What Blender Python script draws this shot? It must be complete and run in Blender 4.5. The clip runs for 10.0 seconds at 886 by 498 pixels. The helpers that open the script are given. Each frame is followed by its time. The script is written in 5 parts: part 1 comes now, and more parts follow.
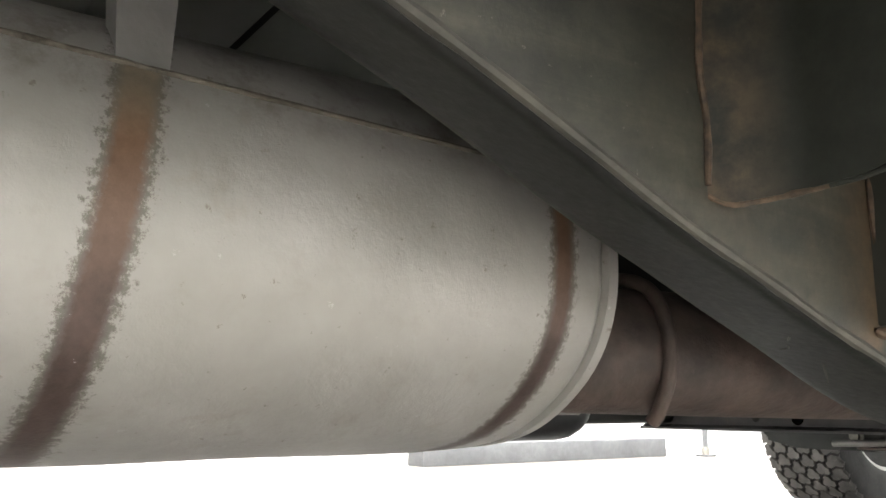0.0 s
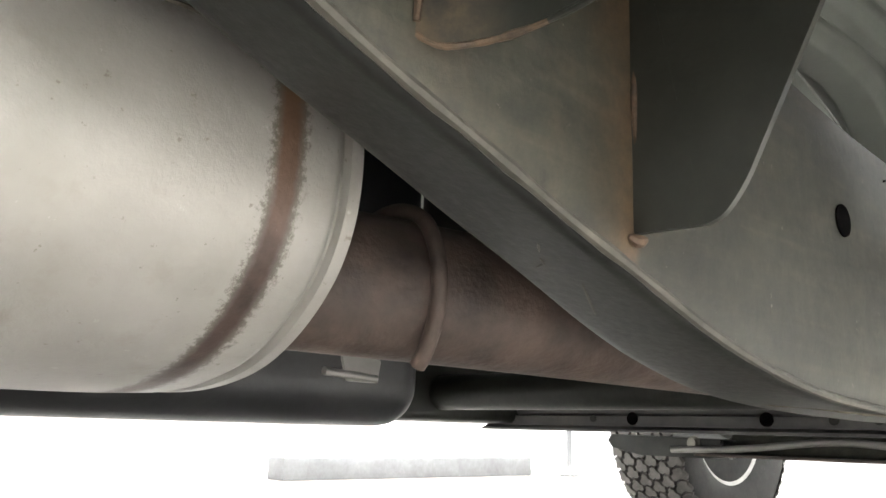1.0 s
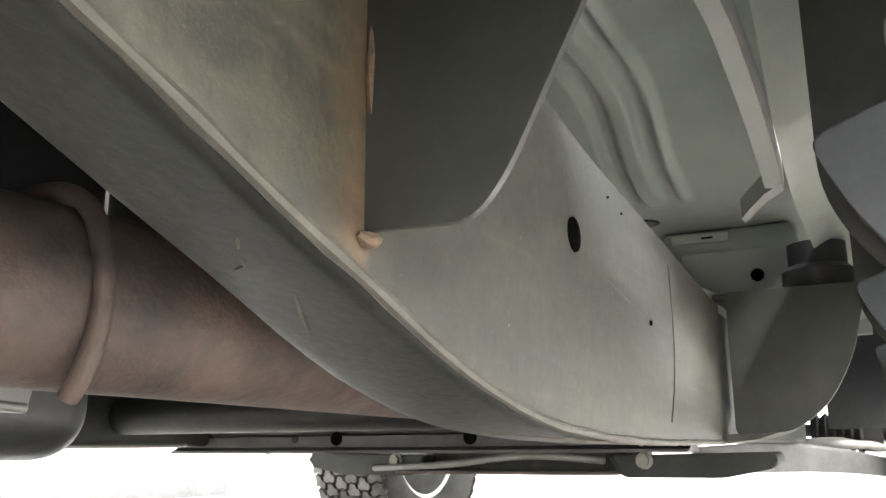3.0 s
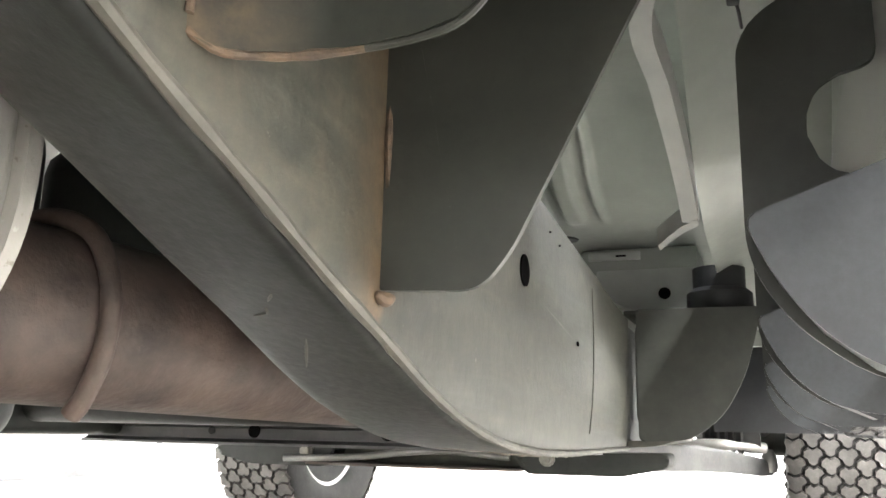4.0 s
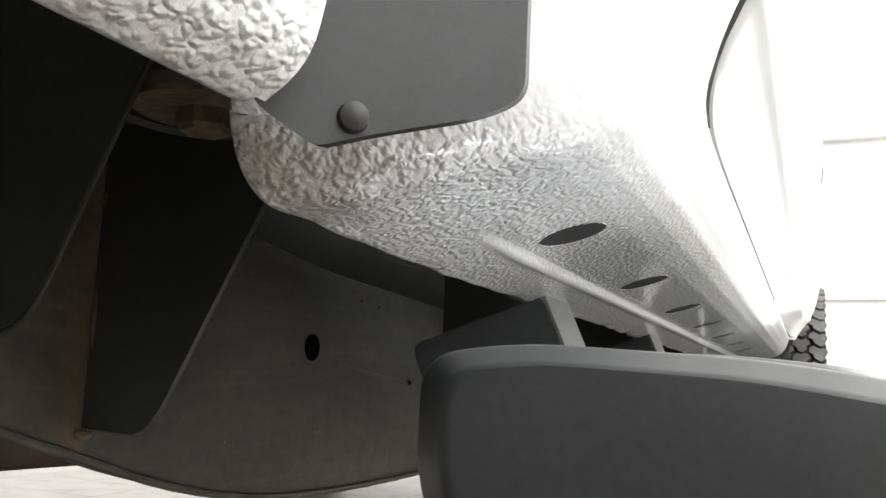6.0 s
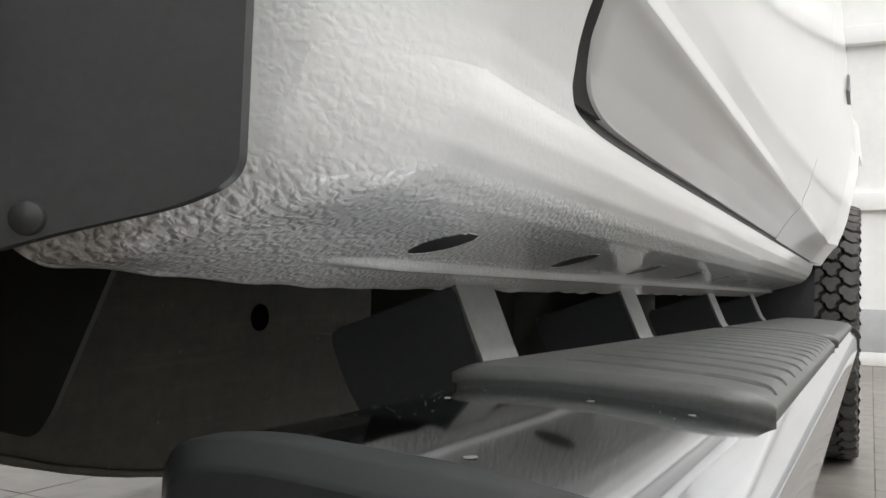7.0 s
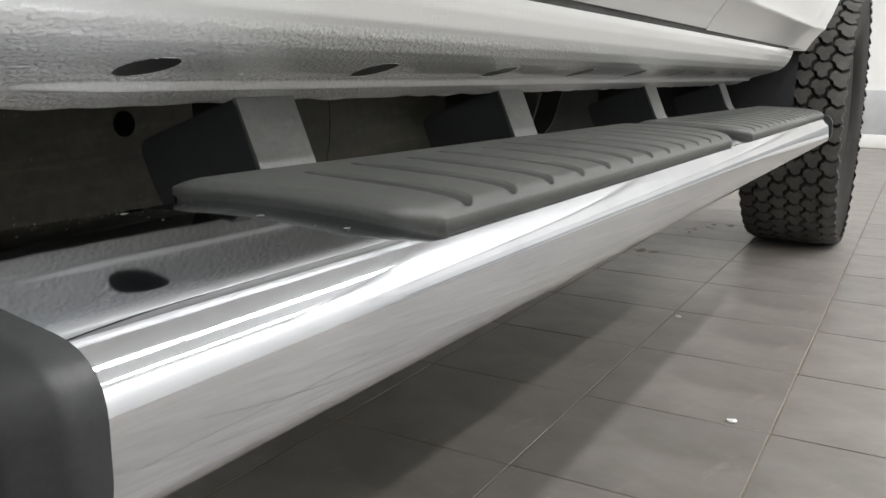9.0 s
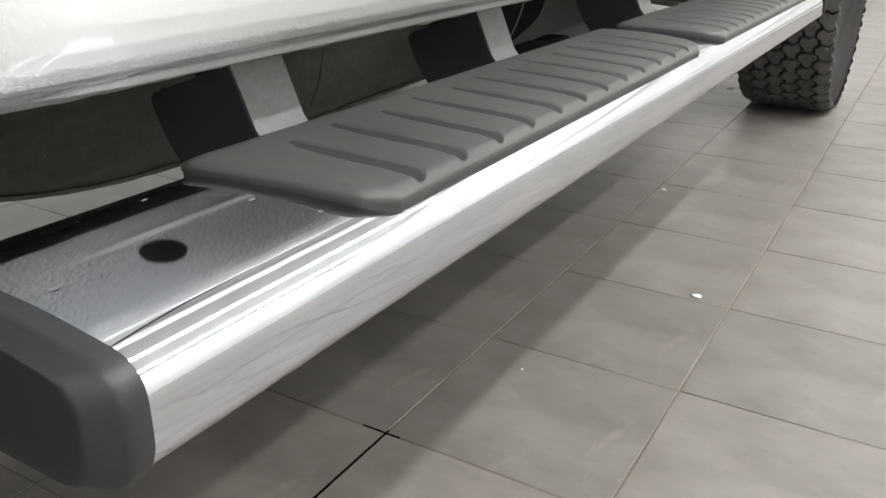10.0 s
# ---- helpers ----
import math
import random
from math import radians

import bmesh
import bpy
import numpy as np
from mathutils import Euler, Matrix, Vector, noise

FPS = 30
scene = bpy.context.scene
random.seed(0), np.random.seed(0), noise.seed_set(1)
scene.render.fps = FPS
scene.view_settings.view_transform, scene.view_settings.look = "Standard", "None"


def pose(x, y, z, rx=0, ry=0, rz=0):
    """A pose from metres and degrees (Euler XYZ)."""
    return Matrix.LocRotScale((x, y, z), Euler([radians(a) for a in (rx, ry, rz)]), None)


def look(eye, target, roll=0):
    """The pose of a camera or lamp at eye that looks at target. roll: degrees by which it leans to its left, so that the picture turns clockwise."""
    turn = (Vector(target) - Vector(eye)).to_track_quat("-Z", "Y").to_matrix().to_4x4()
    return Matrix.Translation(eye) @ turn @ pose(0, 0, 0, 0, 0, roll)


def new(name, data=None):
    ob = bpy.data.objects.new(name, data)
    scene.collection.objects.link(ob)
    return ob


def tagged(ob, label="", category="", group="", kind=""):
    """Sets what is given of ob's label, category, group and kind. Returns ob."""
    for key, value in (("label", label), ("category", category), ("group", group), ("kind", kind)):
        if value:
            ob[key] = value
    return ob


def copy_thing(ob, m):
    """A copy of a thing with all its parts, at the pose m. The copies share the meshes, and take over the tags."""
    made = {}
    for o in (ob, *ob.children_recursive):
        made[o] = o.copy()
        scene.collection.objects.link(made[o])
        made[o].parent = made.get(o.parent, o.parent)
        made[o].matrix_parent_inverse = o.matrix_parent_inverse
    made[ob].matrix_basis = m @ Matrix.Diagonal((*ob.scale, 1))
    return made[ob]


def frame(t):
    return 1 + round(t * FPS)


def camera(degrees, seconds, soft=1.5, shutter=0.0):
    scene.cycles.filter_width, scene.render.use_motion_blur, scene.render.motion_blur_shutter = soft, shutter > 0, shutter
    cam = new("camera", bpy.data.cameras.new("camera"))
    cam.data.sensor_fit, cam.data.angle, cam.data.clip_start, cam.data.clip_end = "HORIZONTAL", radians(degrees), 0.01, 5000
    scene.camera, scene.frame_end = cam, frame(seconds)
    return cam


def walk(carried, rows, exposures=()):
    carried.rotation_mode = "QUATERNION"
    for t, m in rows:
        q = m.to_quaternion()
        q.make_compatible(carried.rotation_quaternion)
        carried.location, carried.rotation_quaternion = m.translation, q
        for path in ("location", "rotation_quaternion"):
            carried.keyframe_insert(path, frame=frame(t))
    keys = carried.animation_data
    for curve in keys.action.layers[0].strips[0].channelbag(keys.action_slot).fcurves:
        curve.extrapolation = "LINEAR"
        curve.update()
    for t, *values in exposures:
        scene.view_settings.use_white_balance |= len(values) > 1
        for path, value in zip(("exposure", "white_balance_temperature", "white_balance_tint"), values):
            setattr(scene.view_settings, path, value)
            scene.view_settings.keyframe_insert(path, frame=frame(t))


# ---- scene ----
cam = camera(55.1, 10.0)
PATH = [
    (0, (0.866, -0.376, 0.402), (-0.756, 0.736, 0.769), 0.1),
    (0.2, (0.868, -0.345, 0.383), (-0.725, 0.803, 0.764), 0.4),
    (0.5, (0.844, -0.311, 0.374), (-0.696, 0.909, 0.748), 1.6),
    (1, (0.852, -0.246, 0.347), (-0.598, 1.065, 0.767), 1.5),
    (1.5, (0.868, -0.181, 0.341), (-0.457, 1.248, 0.79), 0.4),
    (2, (0.883, -0.131, 0.336), (-0.304, 1.417, 0.778), 0.3),
    (2.5, (0.855, -0.128, 0.344), (-0.231, 1.492, 0.784), 0.8),
    (2.7, (0.823, -0.137, 0.356), (-0.193, 1.525, 0.807), 0.2),
    (3.8, (0.746, -0.228, 0.375), (0.023, 1.588, 0.799), 0.7),
    (4, (0.767, -0.236, 0.386), (0.064, 1.588, 0.808), 1.2),
    (4.2, (0.801, -0.254, 0.395), (0.112, 1.575, 0.819), 1.3),
    (4.5, (0.848, -0.277, 0.41), (0.172, 1.556, 0.835), 1.3),
    (5, (0.914, -0.306, 0.438), (0.257, 1.536, 0.858), 1.1),
    (5.2, (0.937, -0.304, 0.452), (0.286, 1.543, 0.861), 0.9),
    (5.5, (0.97, -0.307, 0.462), (0.3, 1.537, 0.853), 1.0),
    (5.7, (0.995, -0.309, 0.472), (0.275, 1.522, 0.83), 1.5),
    (6.8, (1.103, -0.266, 0.545), (0.216, 1.524, 0.646), 2.0),
    (7, (1.113, -0.249, 0.552), (0.212, 1.535, 0.626), 1.5),
    (7.5, (1.142, -0.229, 0.572), (0.218, 1.544, 0.578), 1.1),
    (8, (1.185, -0.197, 0.574), (0.242, 1.565, 0.49), 0.8),
    (8.5, (1.254, -0.184, 0.552), (0.288, 1.553, 0.33), 0.7),
    (9, (1.291, -0.187, 0.575), (0.329, 1.514, 0.148), 0.7),
    (9.5, (1.358, -0.236, 0.643), (0.411, 1.416, 0.031), 0.7),
    (10, (1.366, -0.244, 0.685), (0.438, 1.345, -0.098), 0.5),
]
walk(cam, [(t, look(eye, target, roll)) for t, eye, target, roll in PATH], exposures=[(0.0, 2.05), (0.5, 2.28), (1.0, 2.55), (1.5, 2.58), (2.0, 2.84), (2.5, 2.97), (4.0, 3.32), (4.5, 3.38), (5.0, 2.95), (5.5, 1.65), (5.7, 1.2), (6.8, -0.5), (7.5, -0.6), (8.5, -0.58), (9.0, -0.45), (9.5, -0.28), (10.0, -0.1)])

# ---- world, lamps and exposure ----
world = bpy.data.worlds.new("showroom_air")
scene.world = world
world.use_nodes = True
world.node_tree.nodes["Background"].inputs[0].default_value = (0.9, 0.95, 1.0, 1)
world.node_tree.nodes["Background"].inputs[1].default_value = 0.05


def lamp(name, eye, target, sx, sy, watts, colour=(1, 1, 1)):
    data = bpy.data.lights.new(name, "AREA")
    data.shape, data.size, data.size_y, data.energy, data.color = "RECTANGLE", sx, sy, watts, colour
    ob = new(name, data)
    ob.matrix_world = look(eye, target)
    return ob


LAMPS = [(x, y) for x in (3.05, 4.94, -4.2) for y in (-3.4, -0.3, 2.8, 5.4)]
for lx, ly in LAMPS:
    lamp("ceiling_lamp_light", (lx, ly, 4.66), (lx, ly, 0), 0.26, 2.4, 52 if ly < -3 else 104, (0.99, 0.99, 0.985))


# ---- materials ----
def material(name):
    m = bpy.data.materials.new(name)
    m.use_nodes = True
    nt = m.node_tree
    return m, nt, nt.nodes["Principled BSDF"]


def coords(nt, scale=(1, 1, 1)):
    tc = nt.nodes.new("ShaderNodeTexCoord")
    mp = nt.nodes.new("ShaderNodeMapping")
    mp.inputs["Scale"].default_value = scale
    nt.links.new(tc.outputs["Object"], mp.inputs["Vector"])
    return mp.outputs["Vector"]


def noise_tex(nt, scale, detail=4.0, rough=0.55, stretch=(1, 1, 1), distort=0.0):
    n = nt.nodes.new("ShaderNodeTexNoise")
    n.inputs["Scale"].default_value = scale
    n.inputs["Detail"].default_value = detail
    n.inputs["Roughness"].default_value = rough
    n.inputs["Distortion"].default_value = distort
    nt.links.new(coords(nt, stretch), n.inputs["Vector"])
    return n.outputs["Fac"]


def ramp(nt, fac, stops):
    r = nt.nodes.new("ShaderNodeValToRGB")
    els = r.color_ramp.elements
    while len(els) < len(stops):
        els.new(0.5)
    for e, (p, c) in zip(els, stops):
        e.position = p
        e.color = (*c, 1) if len(c) == 3 else c
    nt.links.new(fac, r.inputs["Fac"])
    return r.outputs["Color"]


def mix(nt, fac, a, b, mode="MIX"):
    m = nt.nodes.new("ShaderNodeMix")
    m.data_type, m.blend_type = "RGBA", mode
    for i, v in ((0, fac), (6, a), (7, b)):
        if isinstance(v, (int, float)):
            m.inputs[i].default_value = v
        elif isinstance(v, tuple):
            m.inputs[i].default_value = (*v, 1)
        else:
            nt.links.new(v, m.inputs[i])
    return m.outputs[2]


def bump(nt, bsdf, height, strength, distance, before=None):
    b = nt.nodes.new("ShaderNodeBump")
    b.inputs["Strength"].default_value = strength
    b.inputs["Distance"].default_value = distance
    nt.links.new(height, b.inputs["Height"])
    if before is not None:
        nt.links.new(before, b.inputs["Normal"])
    nt.links.new(b.outputs["Normal"], bsdf.inputs["Normal"])
    return b.outputs["Normal"]


def surface(name, dark, light, scale, rough=(0.4, 0.6), metal=0.0, grain=60.0, relief=0.15, depth=0.002, speck=None, coat=0.0, stretch=(1, 1, 1)):
    """A worn surface: two colours by a broad noise, specks, fine relief and uneven gloss."""
    m, nt, b = material(name)
    mottle = 0.2 if light[1] < 0.26 else 0.03
    broad = noise_tex(nt, scale, 5, 0.6, stretch)
    col = ramp(nt, broad, [(0.3, dark), (0.7, light)])
    fine = noise_tex(nt, grain, 4, 0.6, stretch)
    col = mix(nt, 1.0, col, ramp(nt, noise_tex(nt, max(18.0, grain * 0.3), 6, 0.72), [(0.3, (1 - mottle,) * 3), (0.7, (1 + 0.7 * mottle,) * 3)]), "MULTIPLY")
    if speck:
        sp = noise_tex(nt, grain * 0.6, 6, 0.7)
        col = mix(nt, ramp(nt, sp, [(0.62, (0, 0, 0)), (0.72, (1, 1, 1))]), col, speck)
    nt.links.new(col, b.inputs["Base Color"])
    r = nt.nodes.new("ShaderNodeMapRange")
    r.inputs["To Min"].default_value, r.inputs["To Max"].default_value = rough
    nt.links.new(fine, r.inputs["Value"])
    nt.links.new(r.outputs["Result"], b.inputs["Roughness"])
    b.inputs["Metallic"].default_value = metal
    b.inputs["Coat Weight"].default_value = coat
    bump(nt, b, fine, relief, depth)
    return m


def axis_mask(nt, axis, lo, hi):
    """1 below lo, 0 above hi, along one of the object's axes."""
    tc = nt.nodes.new("ShaderNodeTexCoord")
    sep = nt.nodes.new("ShaderNodeSeparateXYZ")
    nt.links.new(tc.outputs["Object"], sep.inputs[0])
    r = nt.nodes.new("ShaderNodeMapRange")
    r.inputs["From Min"].default_value, r.inputs["From Max"].default_value = lo, hi
    r.inputs["To Min"].default_value, r.inputs["To Max"].default_value = 1, 0
    nt.links.new(sep.outputs[axis], r.inputs["Value"])
    return r.outputs["Result"]


def paint_material():
    m, nt, b = material("white_paint")
    n = noise_tex(nt, 3, 3)
    nt.links.new(ramp(nt, n, [(0.3, (0.60, 0.608, 0.604)), (0.7, (0.64, 0.645, 0.64))]), b.inputs["Base Color"])
    b.inputs["Roughness"].default_value = 0.28
    b.inputs["Coat Weight"].default_value = 0.6
    b.inputs["Coat Roughness"].default_value = 0.06
    bump(nt, b, noise_tex(nt, 420, 2), 0.04, 0.001)
    return m


def undercoat_material():
    m, nt, b = material("white_stone_guard")
    n = noise_tex(nt, 4, 3)
    col = ramp(nt, n, [(0.3, (0.76, 0.77, 0.765)), (0.7, (0.82, 0.825, 0.82))])
    dirt = noise_tex(nt, 38, 6, 0.65)
    near_end = mix(nt, 1.0, axis_mask(nt, "Y", -0.030, 0.012), axis_mask(nt, "X", 0.872, 0.922), "MULTIPLY")
    spots = ramp(nt, dirt, [(0.36, (0, 0, 0)), (0.60, (1, 1, 1))])
    col = mix(nt, mix(nt, 1.0, mix(nt, 1.0, spots, near_end, "MULTIPLY"), (0.75, 0.75, 0.75), "MULTIPLY"), col, (0.17, 0.13, 0.09))
    nt.links.new(col, b.inputs["Base Color"])
    b.inputs["Roughness"].default_value = 0.3
    b.inputs["Coat Weight"].default_value = 0.8
    b.inputs["Coat Roughness"].default_value = 0.05
    low = axis_mask(nt, "Z", 0.574, 0.598)
    rear = axis_mask(nt, "Y", 0.000, 0.045)
    both = mix(nt, 1.0, low, mix(nt, 1.0, rear, (0.075, 0.075, 0.075), "MULTIPLY"), "LIGHTEN")
    fade = mix(nt, 1.0, axis_mask(nt, "Y", 0.25, 0.9), (0.55, 0.55, 0.55), "LIGHTEN")
    ridge = mix(nt, 1.0, mix(nt, 1.0, axis_mask(nt, "X", 0.8865, 0.8890), axis_mask(nt, "X", 0.8745, 0.8775), "DIFFERENCE"), axis_mask(nt, "Y", 0.09, 0.06), "MULTIPLY")
    both = mix(nt, ridge, mix(nt, 1.0, both, fade, "MULTIPLY"), (0.16, 0.16, 0.16))
    both = mix(nt, 1.0, both, (0.02, 0.02, 0.02), "LIGHTEN")
    cells = nt.nodes.new("ShaderNodeTexVoronoi")
    cells.feature = "SMOOTH_F1"
    cells.inputs["Scale"].default_value = 300
    cells.inputs["Smoothness"].default_value = 0.45
    warp = nt.nodes.new("ShaderNodeVectorMath")
    warp.operation = "MULTIPLY_ADD"
    wob = nt.nodes.new("ShaderNodeTexNoise")
    wob.inputs["Scale"].default_value = 140
    vec = coords(nt, (1, 0.85, 1))
    nt.links.new(vec, wob.inputs["Vector"])
    nt.links.new(wob.outputs["Color"], warp.inputs[0])
    warp.inputs[1].default_value = (0.006, 0.006, 0.006)
    nt.links.new(vec, warp.inputs[2])
    nt.links.new(warp.outputs[0], cells.inputs["Vector"])
    waves = ramp(nt, cells.outputs["Distance"], [(0.05, (1, 1, 1)), (0.70, (0, 0, 0))])
    waves = mix(nt, 0.3, waves, noise_tex(nt, 330, 3, 0.6))
    bump(nt, b, mix(nt, 1.0, waves, both, "MULTIPLY"), 1.0, 0.0034)
    return m


PAINT = paint_material()
GUARD = undercoat_material()
PRIMER = surface("underbody_primer", (0.215, 0.235, 0.210), (0.30, 0.32, 0.288), 6, (0.3, 0.5), grain=90, relief=0.08)
def rail_material():
    m, nt, b = material("waxed_frame_steel")
    broad = noise_tex(nt, 9, 7, 0.68, (1, 0.45, 1.3))
    col = ramp(nt, broad, [(0.30, (0.0140, 0.0150, 0.0108)), (0.70, (0.040, 0.0405, 0.0285))])
    streak = noise_tex(nt, 22, 6, 0.65, (1, 0.16, 2.4), 0.8)
    col = mix(nt, ramp(nt, streak, [(0.5, (0, 0, 0)), (0.72, (0.62, 0.62, 0.62))]), col, (0.072, 0.068, 0.052))
    rust = noise_tex(nt, 20, 6, 0.65)
    band = mix(nt, 1.0, axis_mask(nt, "Y", 0.10, 0.20), axis_mask(nt, "Y", -0.02, -0.12), "MULTIPLY")
    spots = mix(nt, 1.0, ramp(nt, rust, [(0.46, (0, 0, 0)), (0.72, (0.30, 0.30, 0.30))]), band, "MULTIPLY")
    col = mix(nt, spots, col, (0.100, 0.072, 0.042))
    beside = mix(nt, 1.0, axis_mask(nt, "Y", 0.114, 0.119), axis_mask(nt, "Y", 0.110, 0.070), "MULTIPLY")
    patch = mix(nt, 1.0, ramp(nt, noise_tex(nt, 26, 6, 0.7), [(0.30, (0.1, 0.1, 0.1)), (0.62, (0.5, 0.5, 0.5))]), beside, "MULTIPLY")
    col = mix(nt, patch, col, (0.150, 0.088, 0.040))
    col = mix(nt, 1.0, col, ramp(nt, noise_tex(nt, 55, 7, 0.75), [(0.3, (0.52, 0.53, 0.55)), (0.7, (1.36, 1.33, 1.28))]), "MULTIPLY")
    wax = mix(nt, 1.0, axis_mask(nt, "Y", 0.664, 0.694), axis_mask(nt, "Y", 0.762, 0.746), "MULTIPLY")
    wax = mix(nt, 1.0, wax, ramp(nt, noise_tex(nt, 40, 5, 0.65, (1, 1.2, 0.5)), [(0.3, (0.5, 0.5, 0.5)), (0.7, (0.95, 0.95, 0.95))]), "MULTIPLY")
    col = mix(nt, wax, col, (0.070, 0.067, 0.050))
    drip = noise_tex(nt, 30, 5, 0.6, (1, 1.5, 0.22))
    col = mix(nt, ramp(nt, drip, [(0.55, (0, 0, 0)), (0.75, (0.5, 0.5, 0.5))]), col, (0.020, 0.0195, 0.016))
    fleck = noise_tex(nt, 120, 4, 0.7)
    col = mix(nt, ramp(nt, fleck, [(0.67, (0, 0, 0)), (0.75, (0.6, 0.6, 0.6))]), col, (0.22, 0.20, 0.17))
    nt.links.new(col, b.inputs["Base Color"])
    r = nt.nodes.new("ShaderNodeMapRange")
    r.inputs["To Min"].default_value, r.inputs["To Max"].default_value = 0.50, 0.75
    nt.links.new(streak, r.inputs["Value"])
    nt.links.new(r.outputs["Result"], b.inputs["Roughness"])
    bump(nt, b, noise_tex(nt, 110, 6, 0.65), 0.35, 0.0014)
    return m


def bracket_material():
    m, nt, b = material("bracket_coating")
    broad = noise_tex(nt, 14, 5, 0.6)
    col = ramp(nt, broad, [(0.3, (0.015, 0.0165, 0.013)), (0.7, (0.026, 0.0275, 0.022))])
    rust = noise_tex(nt, 30, 6, 0.65)
    near_weld = axis_mask(nt, "X", 0.617, 0.640)
    spots = mix(nt, 1.0, ramp(nt, rust, [(0.38, (0, 0, 0)), (0.62, (0.6, 0.6, 0.6))]), near_weld, "MULTIPLY")
    col = mix(nt, spots, col, (0.090, 0.062, 0.036))
    col = mix(nt, 1.0, col, ramp(nt, noise_tex(nt, 60, 7, 0.75), [(0.3, (0.7, 0.7, 0.7)), (0.7, (1.2, 1.2, 1.2))]), "MULTIPLY")
    nt.links.new(col, b.inputs["Base Color"])
    b.inputs["Roughness"].default_value = 0.55
    b.inputs["Specular IOR Level"].default_value = 0.3
    bump(nt, b, noise_tex(nt, 150, 4), 0.2, 0.001)
    return m


RAILDARK = surface("dark_frame_coating", (0.010, 0.0115, 0.010), (0.024, 0.0255, 0.022), 11, (0.4, 0.6), 0.0, 160, 0.3, 0.001)
RAILDARK.node_tree.nodes["Principled BSDF"].inputs["Specular IOR Level"].default_value = 0.28
FLANGE = surface("pale_flange", (0.30, 0.31, 0.295), (0.38, 0.39, 0.37), 9, (0.35, 0.5), 0.0, 90, 0.08)
CROSS = surface("grey_frame_coating", (0.045, 0.046, 0.047), (0.085, 0.083, 0.080), 12, (0.4, 0.6), 0.0, 120, 0.3, 0.001, (0.12, 0.085, 0.06))
CRUST = surface("weld_crust", (0.035, 0.029, 0.021), (0.16, 0.145, 0.115), 70, (0.7, 0.9), 0.0, 260, 0.7, 0.002)
RUST = surface("rusty_weld", (0.026, 0.019, 0.015), (0.130, 0.085, 0.050), 85, (0.6, 0.9), 0.0, 220, 0.6, 0.002, (0.12, 0.06, 0.03))
PLATE = surface("black_powder_coat", (0.019, 0.021, 0.017), (0.032, 0.033, 0.027), 14, (0.4, 0.55), 0.0, 150, 0.25, 0.001)
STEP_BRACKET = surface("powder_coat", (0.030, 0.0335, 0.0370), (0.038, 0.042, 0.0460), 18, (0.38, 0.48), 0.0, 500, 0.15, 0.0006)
CAP = surface("grained_plastic", (0.0210, 0.0226, 0.0240), (0.0275, 0.0295, 0.0310), 14, (0.36, 0.46), 0.0, 900, 0.08, 0.0005)
FLAP = surface("grey_guard_plastic", (0.017, 0.019, 0.0195), (0.023, 0.025, 0.0255), 14, (0.34, 0.42), 0.0, 900, 0.08, 0.0005)
PAD = surface("tread_rubber", (0.050, 0.053, 0.049), (0.068, 0.071, 0.066), 9, (0.42, 0.55), 0.0, 1100, 0.35, 0.0005, None)
# darker than the pad: the shade in its grooves, put into the colour
GROOVE_SHADE = surface("groove_shade_rubber", (0.012, 0.0125, 0.0125), (0.020, 0.021, 0.021), 12, (0.6, 0.8), 0.0, 900, 0.3, 0.0005)
DARK = surface("black_void", (0.003, 0.003, 0.003), (0.006, 0.006, 0.006), 9, (0.8, 0.95))
DARK.node_tree.nodes["Principled BSDF"].inputs["Specular IOR Level"].default_value = 0.0
SEAL = surface("seal_rubber", (0.012, 0.012, 0.012), (0.022, 0.022, 0.022), 9, (0.5, 0.7))
PLASTIC = surface("black_plastic", (0.012, 0.013, 0.015), (0.025, 0.026, 0.028), 5, (0.35, 0.5), 0.0, 300, 0.1)
TYRE = surface("tyre_rubber", (0.012, 0.012, 0.0115), (0.028, 0.027, 0.026), 12, (0.6, 0.85), 0.0, 200, 0.4, 0.001, (0.06, 0.055, 0.05))
TREAD = surface("dusty_tread_rubber", (0.038, 0.036, 0.034), (0.085, 0.081, 0.075), 14, (0.6, 0.85), 0.0, 200, 0.4, 0.001, (0.14, 0.13, 0.115))
TYRE.node_tree.nodes["Principled BSDF"].inputs["Specular IOR Level"].default_value = 0.2
RIM = surface("grey_alloy", (0.20, 0.20, 0.21), (0.32, 0.32, 0.33), 9, (0.3, 0.45), 0.7)
PIPE = surface("rusted_pipe", (0.028, 0.022, 0.020), (0.115, 0.082, 0.066), 16, (0.5, 0.75), 0.1, 130, 0.5, 0.002, (0.06, 0.045, 0.04))
BOLT = surface("zinc_bolt", (0.16, 0.155, 0.135), (0.25, 0.24, 0.21), 40, (0.3, 0.5), 0.6, 200)
BARE = surface("bare_steel", (0.17, 0.165, 0.155), (0.28, 0.275, 0.265), 12, (0.35, 0.55), 0.5, 120)
WALL = surface("white_plaster", (0.80, 0.80, 0.79), (0.85, 0.85, 0.84), 3, (0.6, 0.8), 0.0, 60, 0.1)
# paler than the bracket, for light on the strap; dust flecks share it
STRAP = surface("lit_strap_and_dust_grey", (0.16, 0.165, 0.16), (0.20, 0.205, 0.20), 18, (0.32, 0.42), 0.0, 500, 0.12, 0.0005)
KERB = surface("grey_kerb_paint", (0.085, 0.088, 0.092), (0.125, 0.128, 0.132), 5, (0.5, 0.7))
GREY = surface("grey_board", (0.42, 0.43, 0.44), (0.52, 0.53, 0.54), 5, (0.4, 0.6))
GROUT = surface("brown_grout", (0.13, 0.11, 0.088), (0.22, 0.19, 0.15), 5, (0.7, 0.9), 0.0, 200, 0.3)
